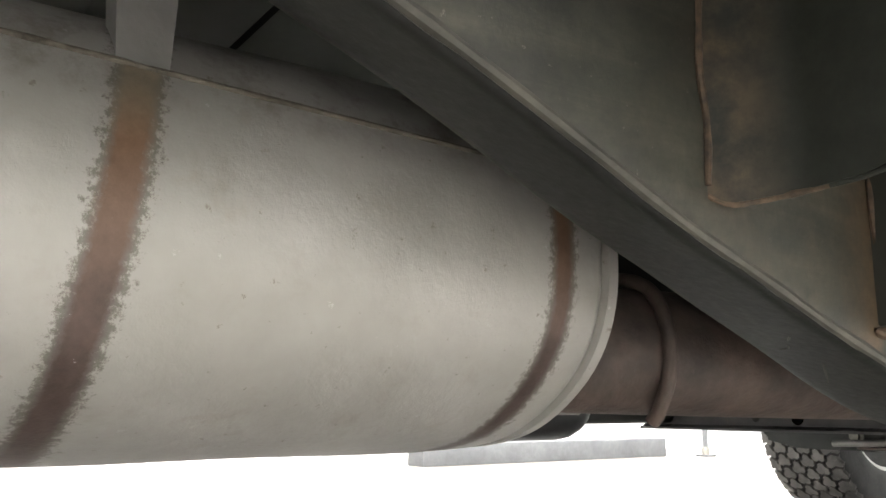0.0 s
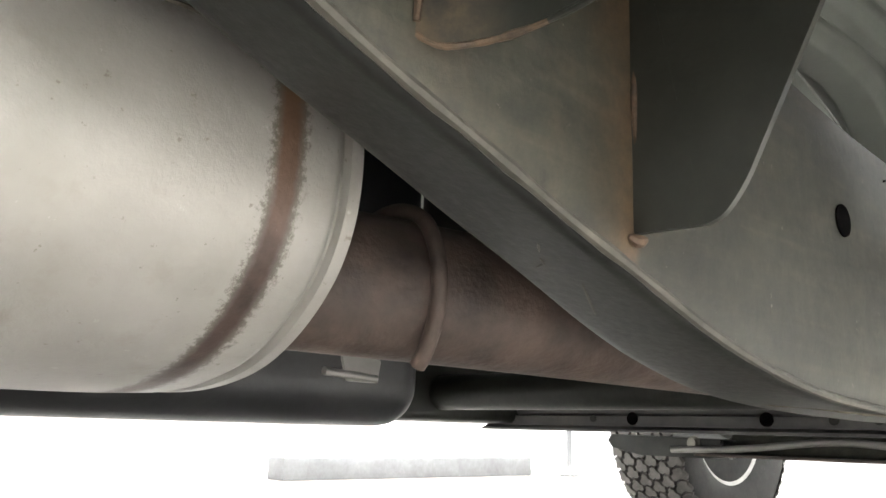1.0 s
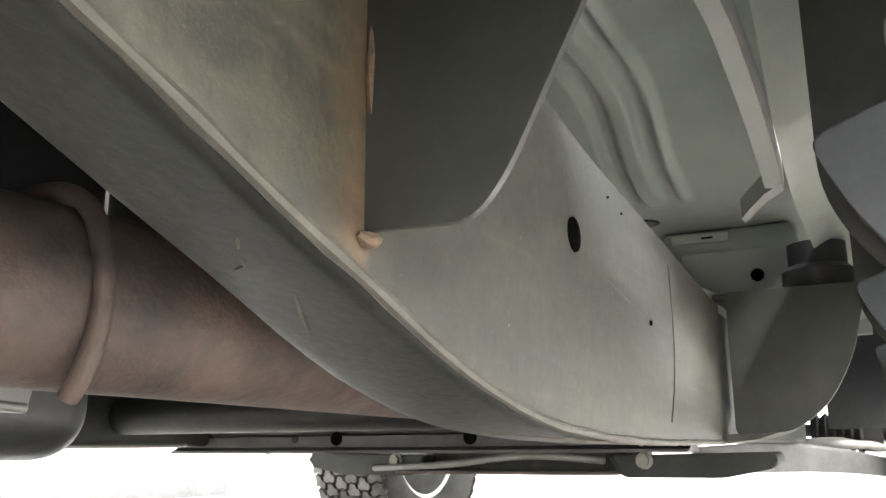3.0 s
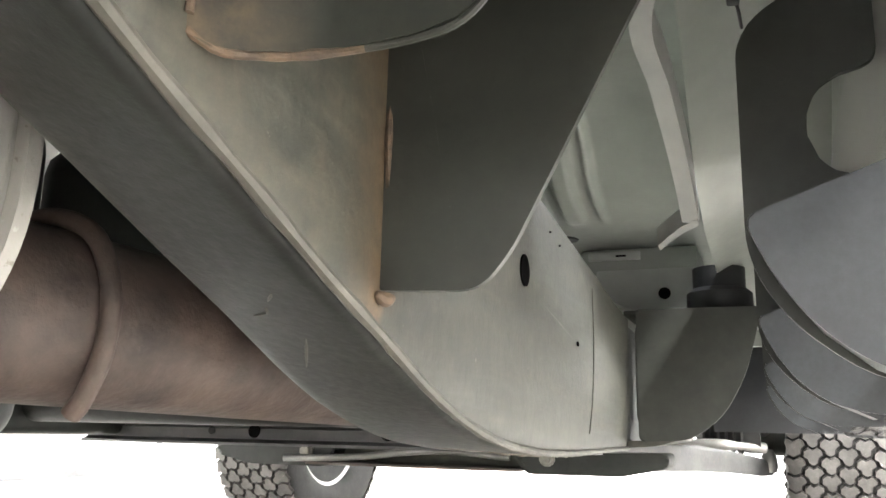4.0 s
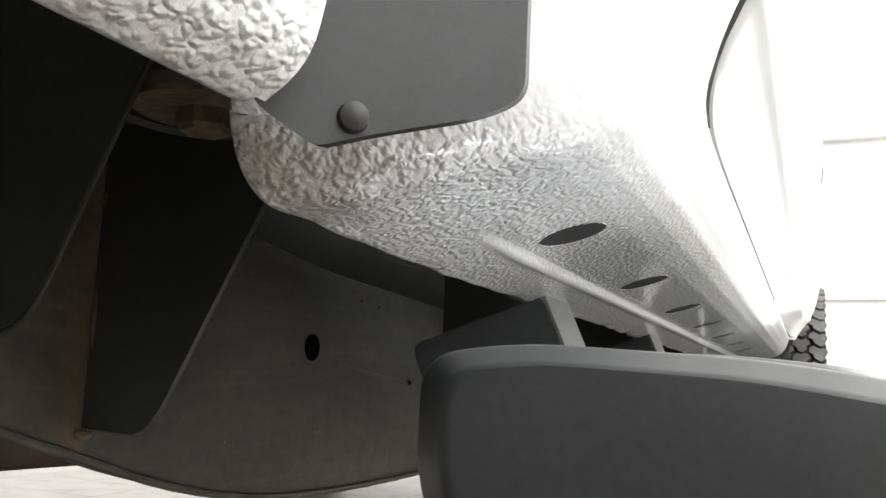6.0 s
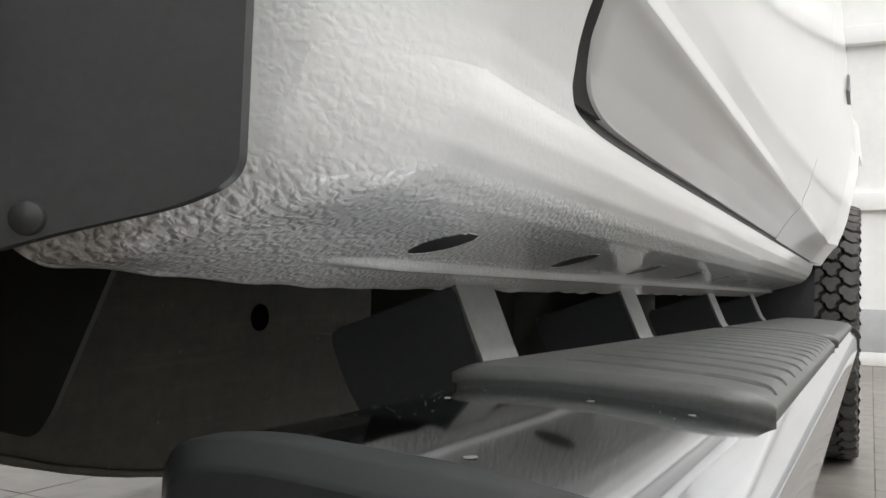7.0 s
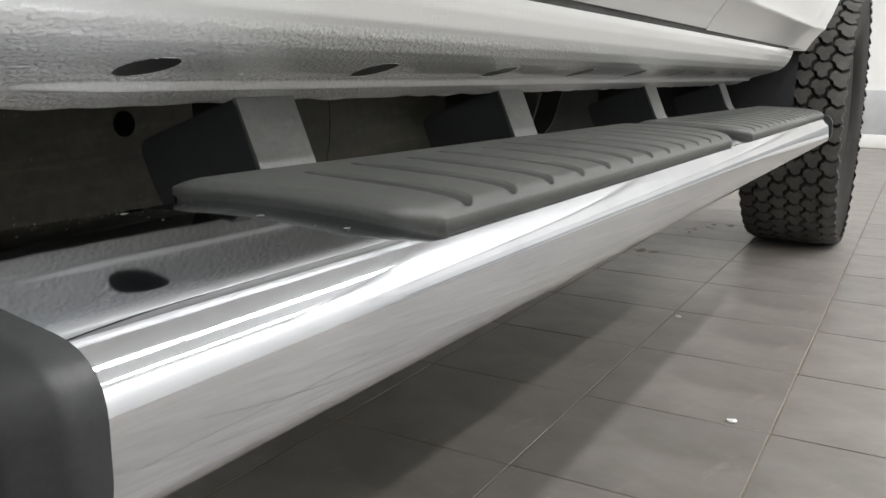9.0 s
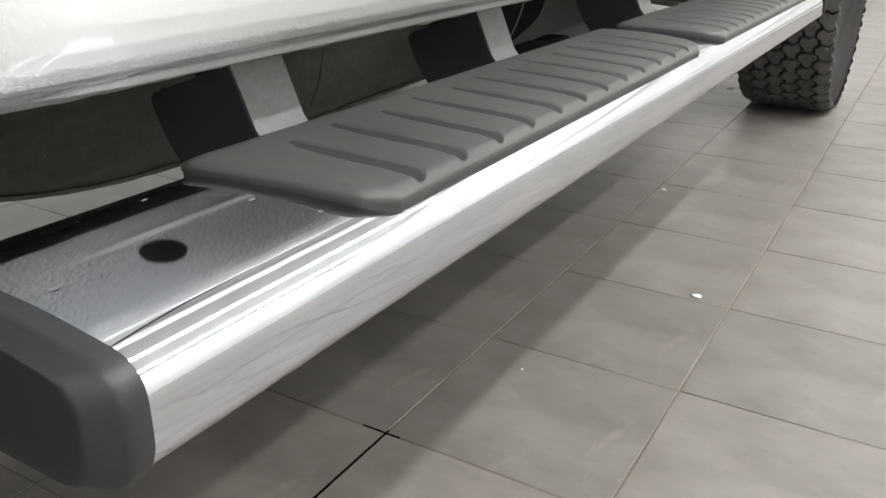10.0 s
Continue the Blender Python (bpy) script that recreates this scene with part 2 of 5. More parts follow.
LAMPWHITE = surface("lamp_housing", (0.7, 0.7, 0.7), (0.8, 0.8, 0.8), 5, (0.4, 0.6))


WAX = surface("pale_wax", (0.030, 0.030, 0.023), (0.080, 0.075, 0.060), 30, (0.5, 0.7), 0.0, 150, 0.2, 0.001)
RAIL = rail_material()
BRACKET = bracket_material()


def muffler_material():
    m, nt, b = material("aluminised_steel")
    broad = noise_tex(nt, 9, 5, 0.6)
    col = ramp(nt, broad, [(0.3, (0.265, 0.257, 0.235)), (0.7, (0.36, 0.352, 0.33))])
    cloud = noise_tex(nt, 26, 6, 0.65)
    col = mix(nt, ramp(nt, cloud, [(0.56, (0, 0, 0)), (0.70, (0.4, 0.4, 0.4))]), col, (0.25, 0.23, 0.19))
    pits = noise_tex(nt, 140, 4, 0.65)
    col = mix(nt, ramp(nt, pits, [(0.66, (0, 0, 0)), (0.72, (0.6, 0.6, 0.6))]), col, (0.13, 0.11, 0.085))
    tc = nt.nodes.new("ShaderNodeTexCoord")
    sep = nt.nodes.new("ShaderNodeSeparateXYZ")
    nt.links.new(tc.outputs["Object"], sep.inputs[0])
    rag = noise_tex(nt, 150, 5, 0.75)
    for y0, half, lean, spread in ((-0.288, 0.0112, 0.13, 0.017), (-0.020, 0.0090, 0.0, 0.012)):
        def calc(op, a, c):
            n = nt.nodes.new("ShaderNodeMath")
            n.operation = op
            for i, q in ((0, a), (1, c)):
                if isinstance(q, (int, float)):
                    n.inputs[i].default_value = q
                else:
                    nt.links.new(q, n.inputs[i])
            return n.outputs[0]
        off = calc("SUBTRACT", calc("SUBTRACT", sep.outputs["Y"], y0), calc("MULTIPLY", calc("SUBTRACT", sep.outputs["Z"], 0.484), lean))
        grain = noise_tex(nt, 45, 5, 0.7)
        away = calc("ABSOLUTE", off, 0.0)
        halo = calc("ADD", away, calc("MULTIPLY", calc("SUBTRACT", noise_tex(nt, 210, 5, 0.8), 0.5), spread * 2.2))
        core = calc("ADD", away, calc("MULTIPLY", calc("SUBTRACT", rag, 0.5), spread * 0.5))
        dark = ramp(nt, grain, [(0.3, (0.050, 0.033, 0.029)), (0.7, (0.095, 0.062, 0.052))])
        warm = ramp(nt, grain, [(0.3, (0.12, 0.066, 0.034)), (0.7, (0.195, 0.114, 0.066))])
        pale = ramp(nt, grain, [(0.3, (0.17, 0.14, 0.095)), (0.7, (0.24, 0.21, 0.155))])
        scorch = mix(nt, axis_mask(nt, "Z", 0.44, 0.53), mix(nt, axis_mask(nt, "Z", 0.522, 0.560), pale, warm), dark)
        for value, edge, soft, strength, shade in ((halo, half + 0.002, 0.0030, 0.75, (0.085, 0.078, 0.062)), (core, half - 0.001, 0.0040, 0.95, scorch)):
            r = nt.nodes.new("ShaderNodeMapRange")
            r.inputs["From Min"].default_value, r.inputs["From Max"].default_value = edge - soft, edge + soft * 0.4
            r.inputs["To Min"].default_value, r.inputs["To Max"].default_value = strength, 0.0
            nt.links.new(value, r.inputs["Value"])
            col = mix(nt, r.outputs["Result"], col, shade)
    grime = mix(nt, 1.0, ramp(nt, noise_tex(nt, 34, 6, 0.75), [(0.48, (0, 0, 0)), (0.66, (0.6, 0.6, 0.6))]), axis_mask(nt, "Z", 0.560, 0.535), "MULTIPLY")
    col = mix(nt, grime, col, (0.12, 0.105, 0.08))
    flake = noise_tex(nt, 75, 6, 0.75)
    col = mix(nt, ramp(nt, flake, [(0.66, (0, 0, 0)), (0.70, (0.5, 0.5, 0.5))]), col, (0.46, 0.45, 0.43))
    nt.links.new(col, b.inputs["Base Color"])
    b.inputs["Metallic"].default_value = 0.3
    b.inputs["Roughness"].default_value = 0.5
    bump(nt, b, noise_tex(nt, 55, 6, 0.7), 0.38, 0.002)
    return m


def chrome_material():
    m, nt, b = material("polished_chrome")
    n = noise_tex(nt, 7, 4)
    nt.links.new(ramp(nt, n, [(0.3, (0.55, 0.57, 0.605)), (0.7, (0.65, 0.667, 0.70))]), b.inputs["Base Color"])
    b.inputs["Metallic"].default_value = 1.0
    r = nt.nodes.new("ShaderNodeMapRange")
    r.inputs["To Min"].default_value, r.inputs["To Max"].default_value = 0.050, 0.075
    nt.links.new(noise_tex(nt, 26, 5, 0.6), r.inputs["Value"])
    nt.links.new(r.outputs["Result"], b.inputs["Roughness"])
    return m


def tile_material():
    m, nt, b = material("grey_porcelain_tile")
    info = nt.nodes.new("ShaderNodeObjectInfo")
    broad = noise_tex(nt, 5, 6, 0.62, (1, 1.6, 1))
    col = ramp(nt, broad, [(0.25, (0.140, 0.128, 0.116)), (0.75, (0.262, 0.244, 0.225))])
    tint = ramp(nt, info.outputs["Random"], [(0.0, (0.90, 0.90, 0.90)), (1.0, (1.06, 1.05, 1.04))])
    col = mix(nt, 1.0, col, tint, "MULTIPLY")
    smear = noise_tex(nt, 14, 5, 0.7, (1, 0.4, 1), 0.8)
    col = mix(nt, ramp(nt, smear, [(0.60, (0, 0, 0)), (0.75, (0.35, 0.35, 0.35))]), col, (0.38, 0.345, 0.29))
    nt.links.new(col, b.inputs["Base Color"])
    r = nt.nodes.new("ShaderNodeMapRange")
    r.inputs["To Min"].default_value, r.inputs["To Max"].default_value = 0.28, 0.48
    nt.links.new(smear, r.inputs["Value"])
    nt.links.new(r.outputs["Result"], b.inputs["Roughness"])
    bump(nt, b, noise_tex(nt, 130, 3), 0.06, 0.001)
    return m


MUFFLER = muffler_material()
CHROME = chrome_material()
TILE = tile_material()


# ---- mesh helpers ----
def part(name, bm, mat, parent=None, label="", sharp=40):
    me = bpy.data.meshes.new(name)
    bmesh.ops.recalc_face_normals(bm, faces=bm.faces)
    bm.to_mesh(me)
    bm.free()
    me.materials.append(mat)
    me.shade_smooth()
    me.set_sharp_from_angle(angle=radians(sharp))
    for poly in me.polygons:
        if len(poly.vertices) > 6:
            poly.use_smooth = False
    ob = new(name, me)
    if parent is not None:
        ob.parent = parent
    if label:
        ob["label"] = label
    return ob


def raw(name, verts, faces, mat, parent=None, label="", sharp=40):
    me = bpy.data.meshes.new(name)
    me.from_pydata(verts, [], faces)
    me.materials.append(mat)
    me.shade_smooth()
    me.set_sharp_from_angle(angle=radians(sharp))
    ob = new(name, me)
    if parent is not None:
        ob.parent = parent
    if label:
        ob["label"] = label
    return ob


def box(x0, x1, y0, y1, z0, z1, bev=0.0, seg=2, bm=None):
    bm = bm or bmesh.new()
    r = bmesh.ops.create_cube(bm, size=1, matrix=Matrix.Translation(((x0 + x1) / 2, (y0 + y1) / 2, (z0 + z1) / 2)) @ Matrix.Diagonal((x1 - x0, y1 - y0, z1 - z0, 1)))
    if bev:
        es = {e for v in r["verts"] for e in v.link_edges}
        bmesh.ops.bevel(bm, geom=list(es), offset=bev, segments=seg, affect="EDGES", profile=0.5)
    return bm


def fillet(pts, r, n=5):
    """A closed outline with its corners rounded; r is one radius or one for each corner."""
    out = []
    k = len(pts)
    for i in range(k):
        p, a, b = Vector(pts[i]), Vector(pts[i - 1]), Vector(pts[(i + 1) % k])
        rr = r[i] if isinstance(r, (list, tuple)) else r
        u, w = (a - p), (b - p)
        d = min(rr, u.length * 0.48, w.length * 0.48)
        if d < 1e-5:
            out.append(tuple(p))
            continue
        s, e = p + u.normalized() * d, p + w.normalized() * d
        for j in range(n + 1):
            t = j / n
            out.append(tuple((1 - t) ** 2 * s + 2 * t * (1 - t) * p + t * t * e))
    return out


def plate(outline, axis, a0, a1, bev=0.0, seg=2, bm=None):
    """An outline in the plane across an axis, as a slab from a0 to a1. x: (y, z), y: (x, z), z: (x, y)."""
    bm = bm or bmesh.new()
    put = {"x": lambda p, a: (a, p[0], p[1]), "y": lambda p, a: (p[0], a, p[1]), "z": lambda p, a: (p[0], p[1], a)}[axis]
    f0 = [bm.verts.new(put(p, a0)) for p in outline]
    f1 = [bm.verts.new(put(p, a1)) for p in outline]
    n = len(outline)
    bm.faces.new(f0)
    bm.faces.new(f1[::-1])
    for i in range(n):
        bm.faces.new((f0[i], f0[(i + 1) % n], f1[(i + 1) % n], f1[i]))
    if bev:
        rim = [e for e in bm.edges if (e.verts[0] in f0 and e.verts[1] in f0) or (e.verts[0] in f1 and e.verts[1] in f1)]
        bmesh.ops.bevel(bm, geom=rim, offset=bev, segments=seg, affect="EDGES", profile=0.5)
    return bm


def sweep(rings, closed=True, caps=True, bm=None):
    bm = bm or bmesh.new()
    vs = [[bm.verts.new(p) for p in ring] for ring in rings]
    n = len(vs[0])
    for a, b in zip(vs, vs[1:]):
        for i in range(n if closed else n - 1):
            j = (i + 1) % n
            bm.faces.new((a[i], a[j], b[j], b[i]))
    if caps and closed:
        bm.faces.new(vs[0])
        bm.faces.new(vs[-1][::-1])
    return bm


def tube(path, radius, n=14, bm=None):
    """A round bar along a path; radius is a number or one for each point."""
    pts = [Vector(p) for p in path]
    rings = []
    for i, p in enumerate(pts):
        d = (pts[min(i + 1, len(pts) - 1)] - pts[max(i - 1, 0)]).normalized()
        u = d.cross(Vector((0.13, 0.21, 0.97))).normalized()
        w = d.cross(u)
        r = radius[i] if isinstance(radius, (list, tuple)) else radius
        rings.append([p + r * (math.cos(2 * math.pi * k / n) * u + math.sin(2 * math.pi * k / n) * w) for k in range(n)])
    return sweep(rings, bm=bm)


def curve(pts, n=8):
    """Points along a smooth line through the given ones."""
    ps = [Vector(p) for p in pts]
    ps = [2 * ps[0] - ps[1], *ps, 2 * ps[-1] - ps[-2]]
    out = []
    for a, b, c, d in zip(ps, ps[1:], ps[2:], ps[3:]):
        for j in range(n):
            t = j / n
            out.append(0.5 * (2 * b + (c - a) * t + (2 * a - 5 * b + 4 * c - d) * t * t + (3 * b - a - 3 * c + d) * t ** 3))
    return out + [ps[-2]]


def lathe(profile, centre, axis, n=32, bm=None):
    """A turned shape: (radius, height) pairs about an axis through the centre."""
    c, a = Vector(centre), Vector(axis).normalized()
    u = a.orthogonal().normalized()
    w = a.cross(u)
    rings = [[c + a * h + max(r, 1e-4) * (math.cos(2 * math.pi * k / n) * u + math.sin(2 * math.pi * k / n) * w) for k in range(n)] for r, h in profile]
    return sweep(rings, bm=bm)


def stations(lo, hi, step, spots=(), reach=0.0, fine=0.003):
    """Even steps, finer round the given spots."""
    vals = set(round(v, 5) for v in np.arange(lo, hi + 1e-6, step))
    vals.add(round(hi, 5))
    for s in spots:
        vals = {v for v in vals if abs(v - s) > reach or v in (round(lo, 5), round(hi, 5))}
        vals |= set(round(v, 5) for v in np.arange(max(lo, s - reach), min(hi, s + reach) + 1e-6, fine))
    out = []
    for v in sorted(vals):
        if not out or v - out[-1] > fine * 0.4:
            out.append(v)
    return out


def sheet(us, vs, at, holes=()):
    """A surface over a grid of u and v, at(u, v) giving its points, with round holes (u, v, radius) cut clean. Returns vertices and faces."""
    uv = [[u, v] for u in us for v in vs]
    nv = len(vs)
    faces = []
    for i in range(len(us) - 1):
        for j in range(nv - 1):
            cu, cv = (us[i] + us[i + 1]) / 2, (vs[j] + vs[j + 1]) / 2
            if any((cu - hu) ** 2 + (cv - hv) ** 2 < hr * hr for hu, hv, hr in holes):
                continue
            faces.append((i * nv + j, (i + 1) * nv + j, (i + 1) * nv + j + 1, i * nv + j + 1))
    if holes:
        count = {}
        for f in faces:
            for k in range(4):
                e = tuple(sorted((f[k], f[(k + 1) % 4])))
                count[e] = count.get(e, 0) + 1
        rim = {v for e, c in count.items() if c == 1 for v in e}
        for v in rim:
            for hu, hv, hr in holes:
                du, dv = uv[v][0] - hu, uv[v][1] - hv
                d = math.hypot(du, dv)
                if 0 < d < hr * 1.35:
                    uv[v] = [hu + du * hr / d, hv + dv * hr / d]
    used = sorted({v for f in faces for v in f})
    back = {v: i for i, v in enumerate(used)}
    return [at(*uv[v]) for v in used], [tuple(back[v] for v in f) for f in faces]


def empty(name):
    return new(name)


def lerp(table, v):
    return float(np.interp(v, [p[0] for p in table], [p[1] for p in table]))


def smooth_table(table, step=0.02, width=3):
    """A denser, rounded copy of a table of pairs."""
    xs = np.arange(table[0][0], table[-1][0] + 1e-6, step)
    ys = np.interp(xs, [p[0] for p in table], [p[1] for p in table])
    for _ in range(width):
        ys[1:-1] = (ys[:-2] + 2 * ys[1:-1] + ys[2:]) / 4
    return list(zip(xs.tolist(), ys.tolist()))


# ---- the showroom ----
PITCH, TX0, TY0 = 0.313, 0.813, 0.553
X0, X1, Y0, Y1, HIGH = -5.0, 5.8, -5.2, 6.9, 4.7
floor = tagged(part("floor", box(X0 - 0.2, X1 + 0.2, Y0 - 0.2, Y1 + 0.2, -0.12, -0.0014), GROUT), "showroom floor of grey porcelain tiles with brown grout", "floor", kind="structure")


def wall(name, x0, x1, y0, y1, label):
    return tagged(part(name, box(x0, x1, y0, y1, -0.1, HIGH), WALL), label, "wall", kind="structure")


wall("wall_north", X0 - 0.2, X1 + 0.2, Y1, Y1 + 0.2, "white plastered showroom wall in front of the truck")
wall("wall_south", X0 - 0.2, X1 + 0.2, Y0 - 0.2, Y0, "white plastered showroom wall behind the truck")
wall("wall_west", X0 - 0.2, X0, Y0, Y1, "white plastered showroom wall")
wall("wall_east", X1, X1 + 0.2, Y0, Y1, "white plastered showroom wall")
tagged(part("ceiling", box(X0 - 0.2, X1 + 0.2, Y0 - 0.2, Y1 + 0.2, HIGH, HIGH + 0.15), WALL), "white showroom ceiling", "ceiling", kind="structure")
base = tagged(part("baseboard", box(X0 + 0.0, X1, Y1 - 0.022, Y1, 0.10, 0.42, 0.003), GREY), "grey skirting board along the white wall", "baseboard", kind="structure")
tagged(part("baseboard", box(X0, X1, Y1 - 0.03, Y1, 0.0, 0.098, 0.003), WALL), "white plinth under the grey skirting board", "baseboard", kind="structure")
tagged(part("trim", box(X0, X1, Y1 - 0.09, Y1, 2.42, 2.56, 0.01), WALL), "white wall ledge with a moulded edge", "trim", kind="structure")
tagged(part("trim", box(X0, X1, Y1 - 0.05, Y1, 1.16, 1.30, 0.01), WALL), "white horizontal wall moulding", "trim", kind="structure")
for lx, ly in LAMPS:
    lm = tagged(empty("ceiling_lamp"), "long white ceiling lamp with a bright diffuser", "lamp", "showroom ceiling lamps")
    lm.location = (lx, ly, HIGH)
    part("housing", box(-0.15, 0.15, -1.24, 1.24, -0.035, 0.0, 0.006), LAMPWHITE, lm)

kerb = tagged(part("kerb", box(-4.35, -4.15, 2.9, 5.36, 0.0, 0.15, 0.008), KERB), "grey low kerb on the showroom floor", "kerb", kind="structure")
post = tagged(empty("barrier_post"), "slim grey metal post with a base plate", "post")
post.location = (-3.95, 5.62, 0)
part("base_plate", box(-0.06, 0.06, -0.06, 0.06, 0, 0.015, 0.004), KERB, post)
part("pole", tube([(0, 0, 0.012), (0, 0, 0.95)], 0.022, 16), KERB, post)
part("collar", lathe([(0.03, 0.015), (0.03, 0.07), (0.023, 0.08)], (0, 0, 0), (0, 0, 1), 18), BOLT, post)

# ---- the truck ----
truck = tagged(empty("pickup_truck"), "white pickup truck with a chrome running board, seen from its underside", "truck")

# frame rail: waxed box section that sweeps up towards the rear
LOW = smooth_table([(-0.9, 0.79), (-0.5, 0.645), (-0.30, 0.574), (-0.2, 0.539), (-0.146, 0.519), (-0.063, 0.484), (0.0, 0.465), (0.06, 0.443), (0.11, 0.430), (0.157, 0.413), (0.227, 0.394), (0.334, 0.376), (0.48, 0.368), (0.65, 0.365), (1.1, 0.366), (2.3, 0.372)])
TOP = smooth_table([(-0.9, 0.98), (-0.5, 0.84), (-0.2, 0.73), (0.05, 0.645), (0.27, 0.605), (0.35, 0.595), (0.44, 0.587), (0.66, 0.580), (1.05, 0.566), (2.3, 0.56)])


def rail_x(y):
    return 0.607 - 0.042 * max(-0.3, min(y, 1.1))


FLANGE_WIDE = [(-0.2, 0.074), (-0.05, 0.080), (0.05, 0.086), (0.15, 0.093), (0.30, 0.100)]
FLANGE_RISE = [(0.05, 0.016), (0.15, 0.0145), (0.25, 0.008), (0.40, 0.003)]


def rail_ring(y, side=1):
    xo, zb, zt = rail_x(y) - 0.006, lerp(LOW, y), lerp(TOP, y)
    xi = xo - lerp(FLANGE_WIDE, y)
    out = fillet([(xo, zt), (xi, zt), (xi, zb + lerp(FLANGE_RISE, y)), (xo, zb)], [0.012, 0.012, 0.02, 0.010], 5)
    return [(side * x, y, z) for x, z in out]


ys = stations(-0.9, 2.3, 0.03)
rail = part("frame_rail", sweep([rail_ring(y) for y in ys]), RAILDARK, truck, "dark waxed steel frame rail that sweeps up to the rear")


def web_sheet():
    us = stations(-0.9, 1.12, 0.02, [0.405], 0.02, 0.003)
    nv = [0.0, 0.02, 0.06, 0.12, 0.2, 0.3, 0.4, 0.5, 0.6, 0.7, 0.8, 0.9, 0.95, 1.0]
    verts, faces = [], []
    # outer web plate with a rolled lower edge
    for u in us:
        zb, zt = lerp(LOW, u) + 0.001, lerp(TOP, u) + 0.001
        for k, v in enumerate(nv):
            roll = 0.004 * (1 - min(1, v / 0.06)) ** 2
            verts.append((rail_x(u) + 0.0006 * noise.noise((u * 7, v * 3, 3.1)) - roll, u, zb + (zt - zb) * v))
    n = len(nv)
    for i in range(len(us) - 1):
        for j in range(n - 1):
            faces.append((i * n + j, (i + 1) * n + j, (i + 1) * n + j + 1, i * n + j + 1))
    return verts, faces


v, f = web_sheet()
raw("web_plate", v, f, RAIL, rail, "grey-brown waxed outer web")
bead = curve([(rail_x(y) - 0.001, y, lerp(LOW, y) + 0.0025) for y in stations(-0.9, 1.1, 0.06)], 4)
part("weld_seam", tube(bead, [0.0031 + 0.0012 * noise.noise((p.y * 40, 0, 0)) for p in bead], 8), WAX, rail, "uneven weld seam along the lower edge")
hole = bmesh.new()
lathe([(0.0128, 0), (0.0128, 0.0012), (0.0122, 0.0013), (0, 0.0013)], (rail_x(0.400) + 0.0005, 0.400, 0.512), (1, 0, 0), 24, hole)
part("drain_hole", hole, DARK, rail, "round dark hole in the web")
for y, z, r in ((0.642, 0.479, 0.0026), (0.50, 0.566, 0.0010), (0.545, 0.563, 0.0010)):
    part("rivet_hole", lathe([(r, 0), (r, 0.0016), (0, 0.0016)], (rail_x(y) + 0.0008, y, z), (1, 0, 0), 10), DARK, rail)
splice = curve([(rail_x(y) + 0.0004, y, z) for y, z in ((0.718, 0.388), (0.741, 0.42), (0.755, 0.46), (0.759, 0.50), (0.756, 0.53), (0.753, 0.556))], 5)
part("splice_weld", tube(splice, 0.0008, 8), RAIL, rail, "upright splice weld")


def on_web(outline):
    bm = bmesh.new()
    bm.faces.new([bm.verts.new((rail_x(y) + 0.0010, y, z)) for y, z in outline])
    return bm


for y0, z0, y1, z1, w in ((0.45, 0.4975, 0.638, 0.4795, 0.0022),):
    part("wax_streak", on_web([(y0, z0), ((y0 + y1) / 2, (z0 + z1) / 2 - w / 2), (y1, z1), ((y0 + y1) / 2, (z0 + z1) / 2 + w / 2)]), WAX, rail)
smear = curve([(0.515, 0.400, lerp(LOW, 0.40) + 0.0035), (0.545, 0.425, lerp(LOW, 0.425) + 0.0015), (0.570, 0.460, lerp(LOW, 0.46) + 0.0002), (0.580, 0.520, lerp(LOW, 0.52) + 0.0002), (0.579, 0.600, lerp(LOW, 0.60) + 0.0004)], 10)
part("rust_smear", tube(smear, [0.0009 + 0.0024 * abs(noise.noise((p.y * 55, 2.0, 0))) for p in smear], 7), CRUST, rail, "flaking rust along the lower flange")
for x, y, dx, dy in ((0.566, 0.079, -0.008, 0.010), (0.552, 0.097, -0.004, 0.008), (0.548, 0.104, -0.010, 0.005), (0.556, 0.128, -0.022, 0.040)):
    pts = []
    for k in range(4):
        px, py = x + dx * k / 3, y + dy * k / 3
        pts.append((px, py, lerp(LOW, py) + lerp(FLANGE_RISE, py) * (rail_x(py) - 0.006 - px) / lerp(FLANGE_WIDE, py) - 0.0002))
    part("scratch", tube(pts, [0.0003, 0.0009, 0.0008, 0.0003], 6), WAX, rail, "bare scratch")
part("frame_rail", sweep([rail_ring(y, -1) for y in ys]), RAILDARK, truck, "dark waxed steel frame rail")

# cab mount bracket: two dark plates, a cup and a big rusty bolt
mount = part("body_mount_bracket", plate(fillet([(0.600, 0.66), (0.600, 0.449), (0.650, 0.447), (0.664, 0.463), (0.770, 0.665)], [0.002, 0.003, 0.012, 0.03, 0.01], 6), "y", 0.1120, 0.1160, 0.0017, 3), PLATE, truck, "dark coated cab mount bracket with rusty welds")
PLATE_LOW = [(0.606, 0.505), (0.612, 0.4975), (0.630, 0.5005), (0.674, 0.5030), (0.687, 0.5065), (0.697, 0.5165), (0.707, 0.534), (0.745, 0.611), (0.790, 0.700), (0.800, 0.80)]


def plate_y(x):
    """The rear plate is flat and rolls back into a flange beside the web."""
    return -0.0160 - 0.030 * max(0.0, (0.646 - x) / 0.040) ** 1.8


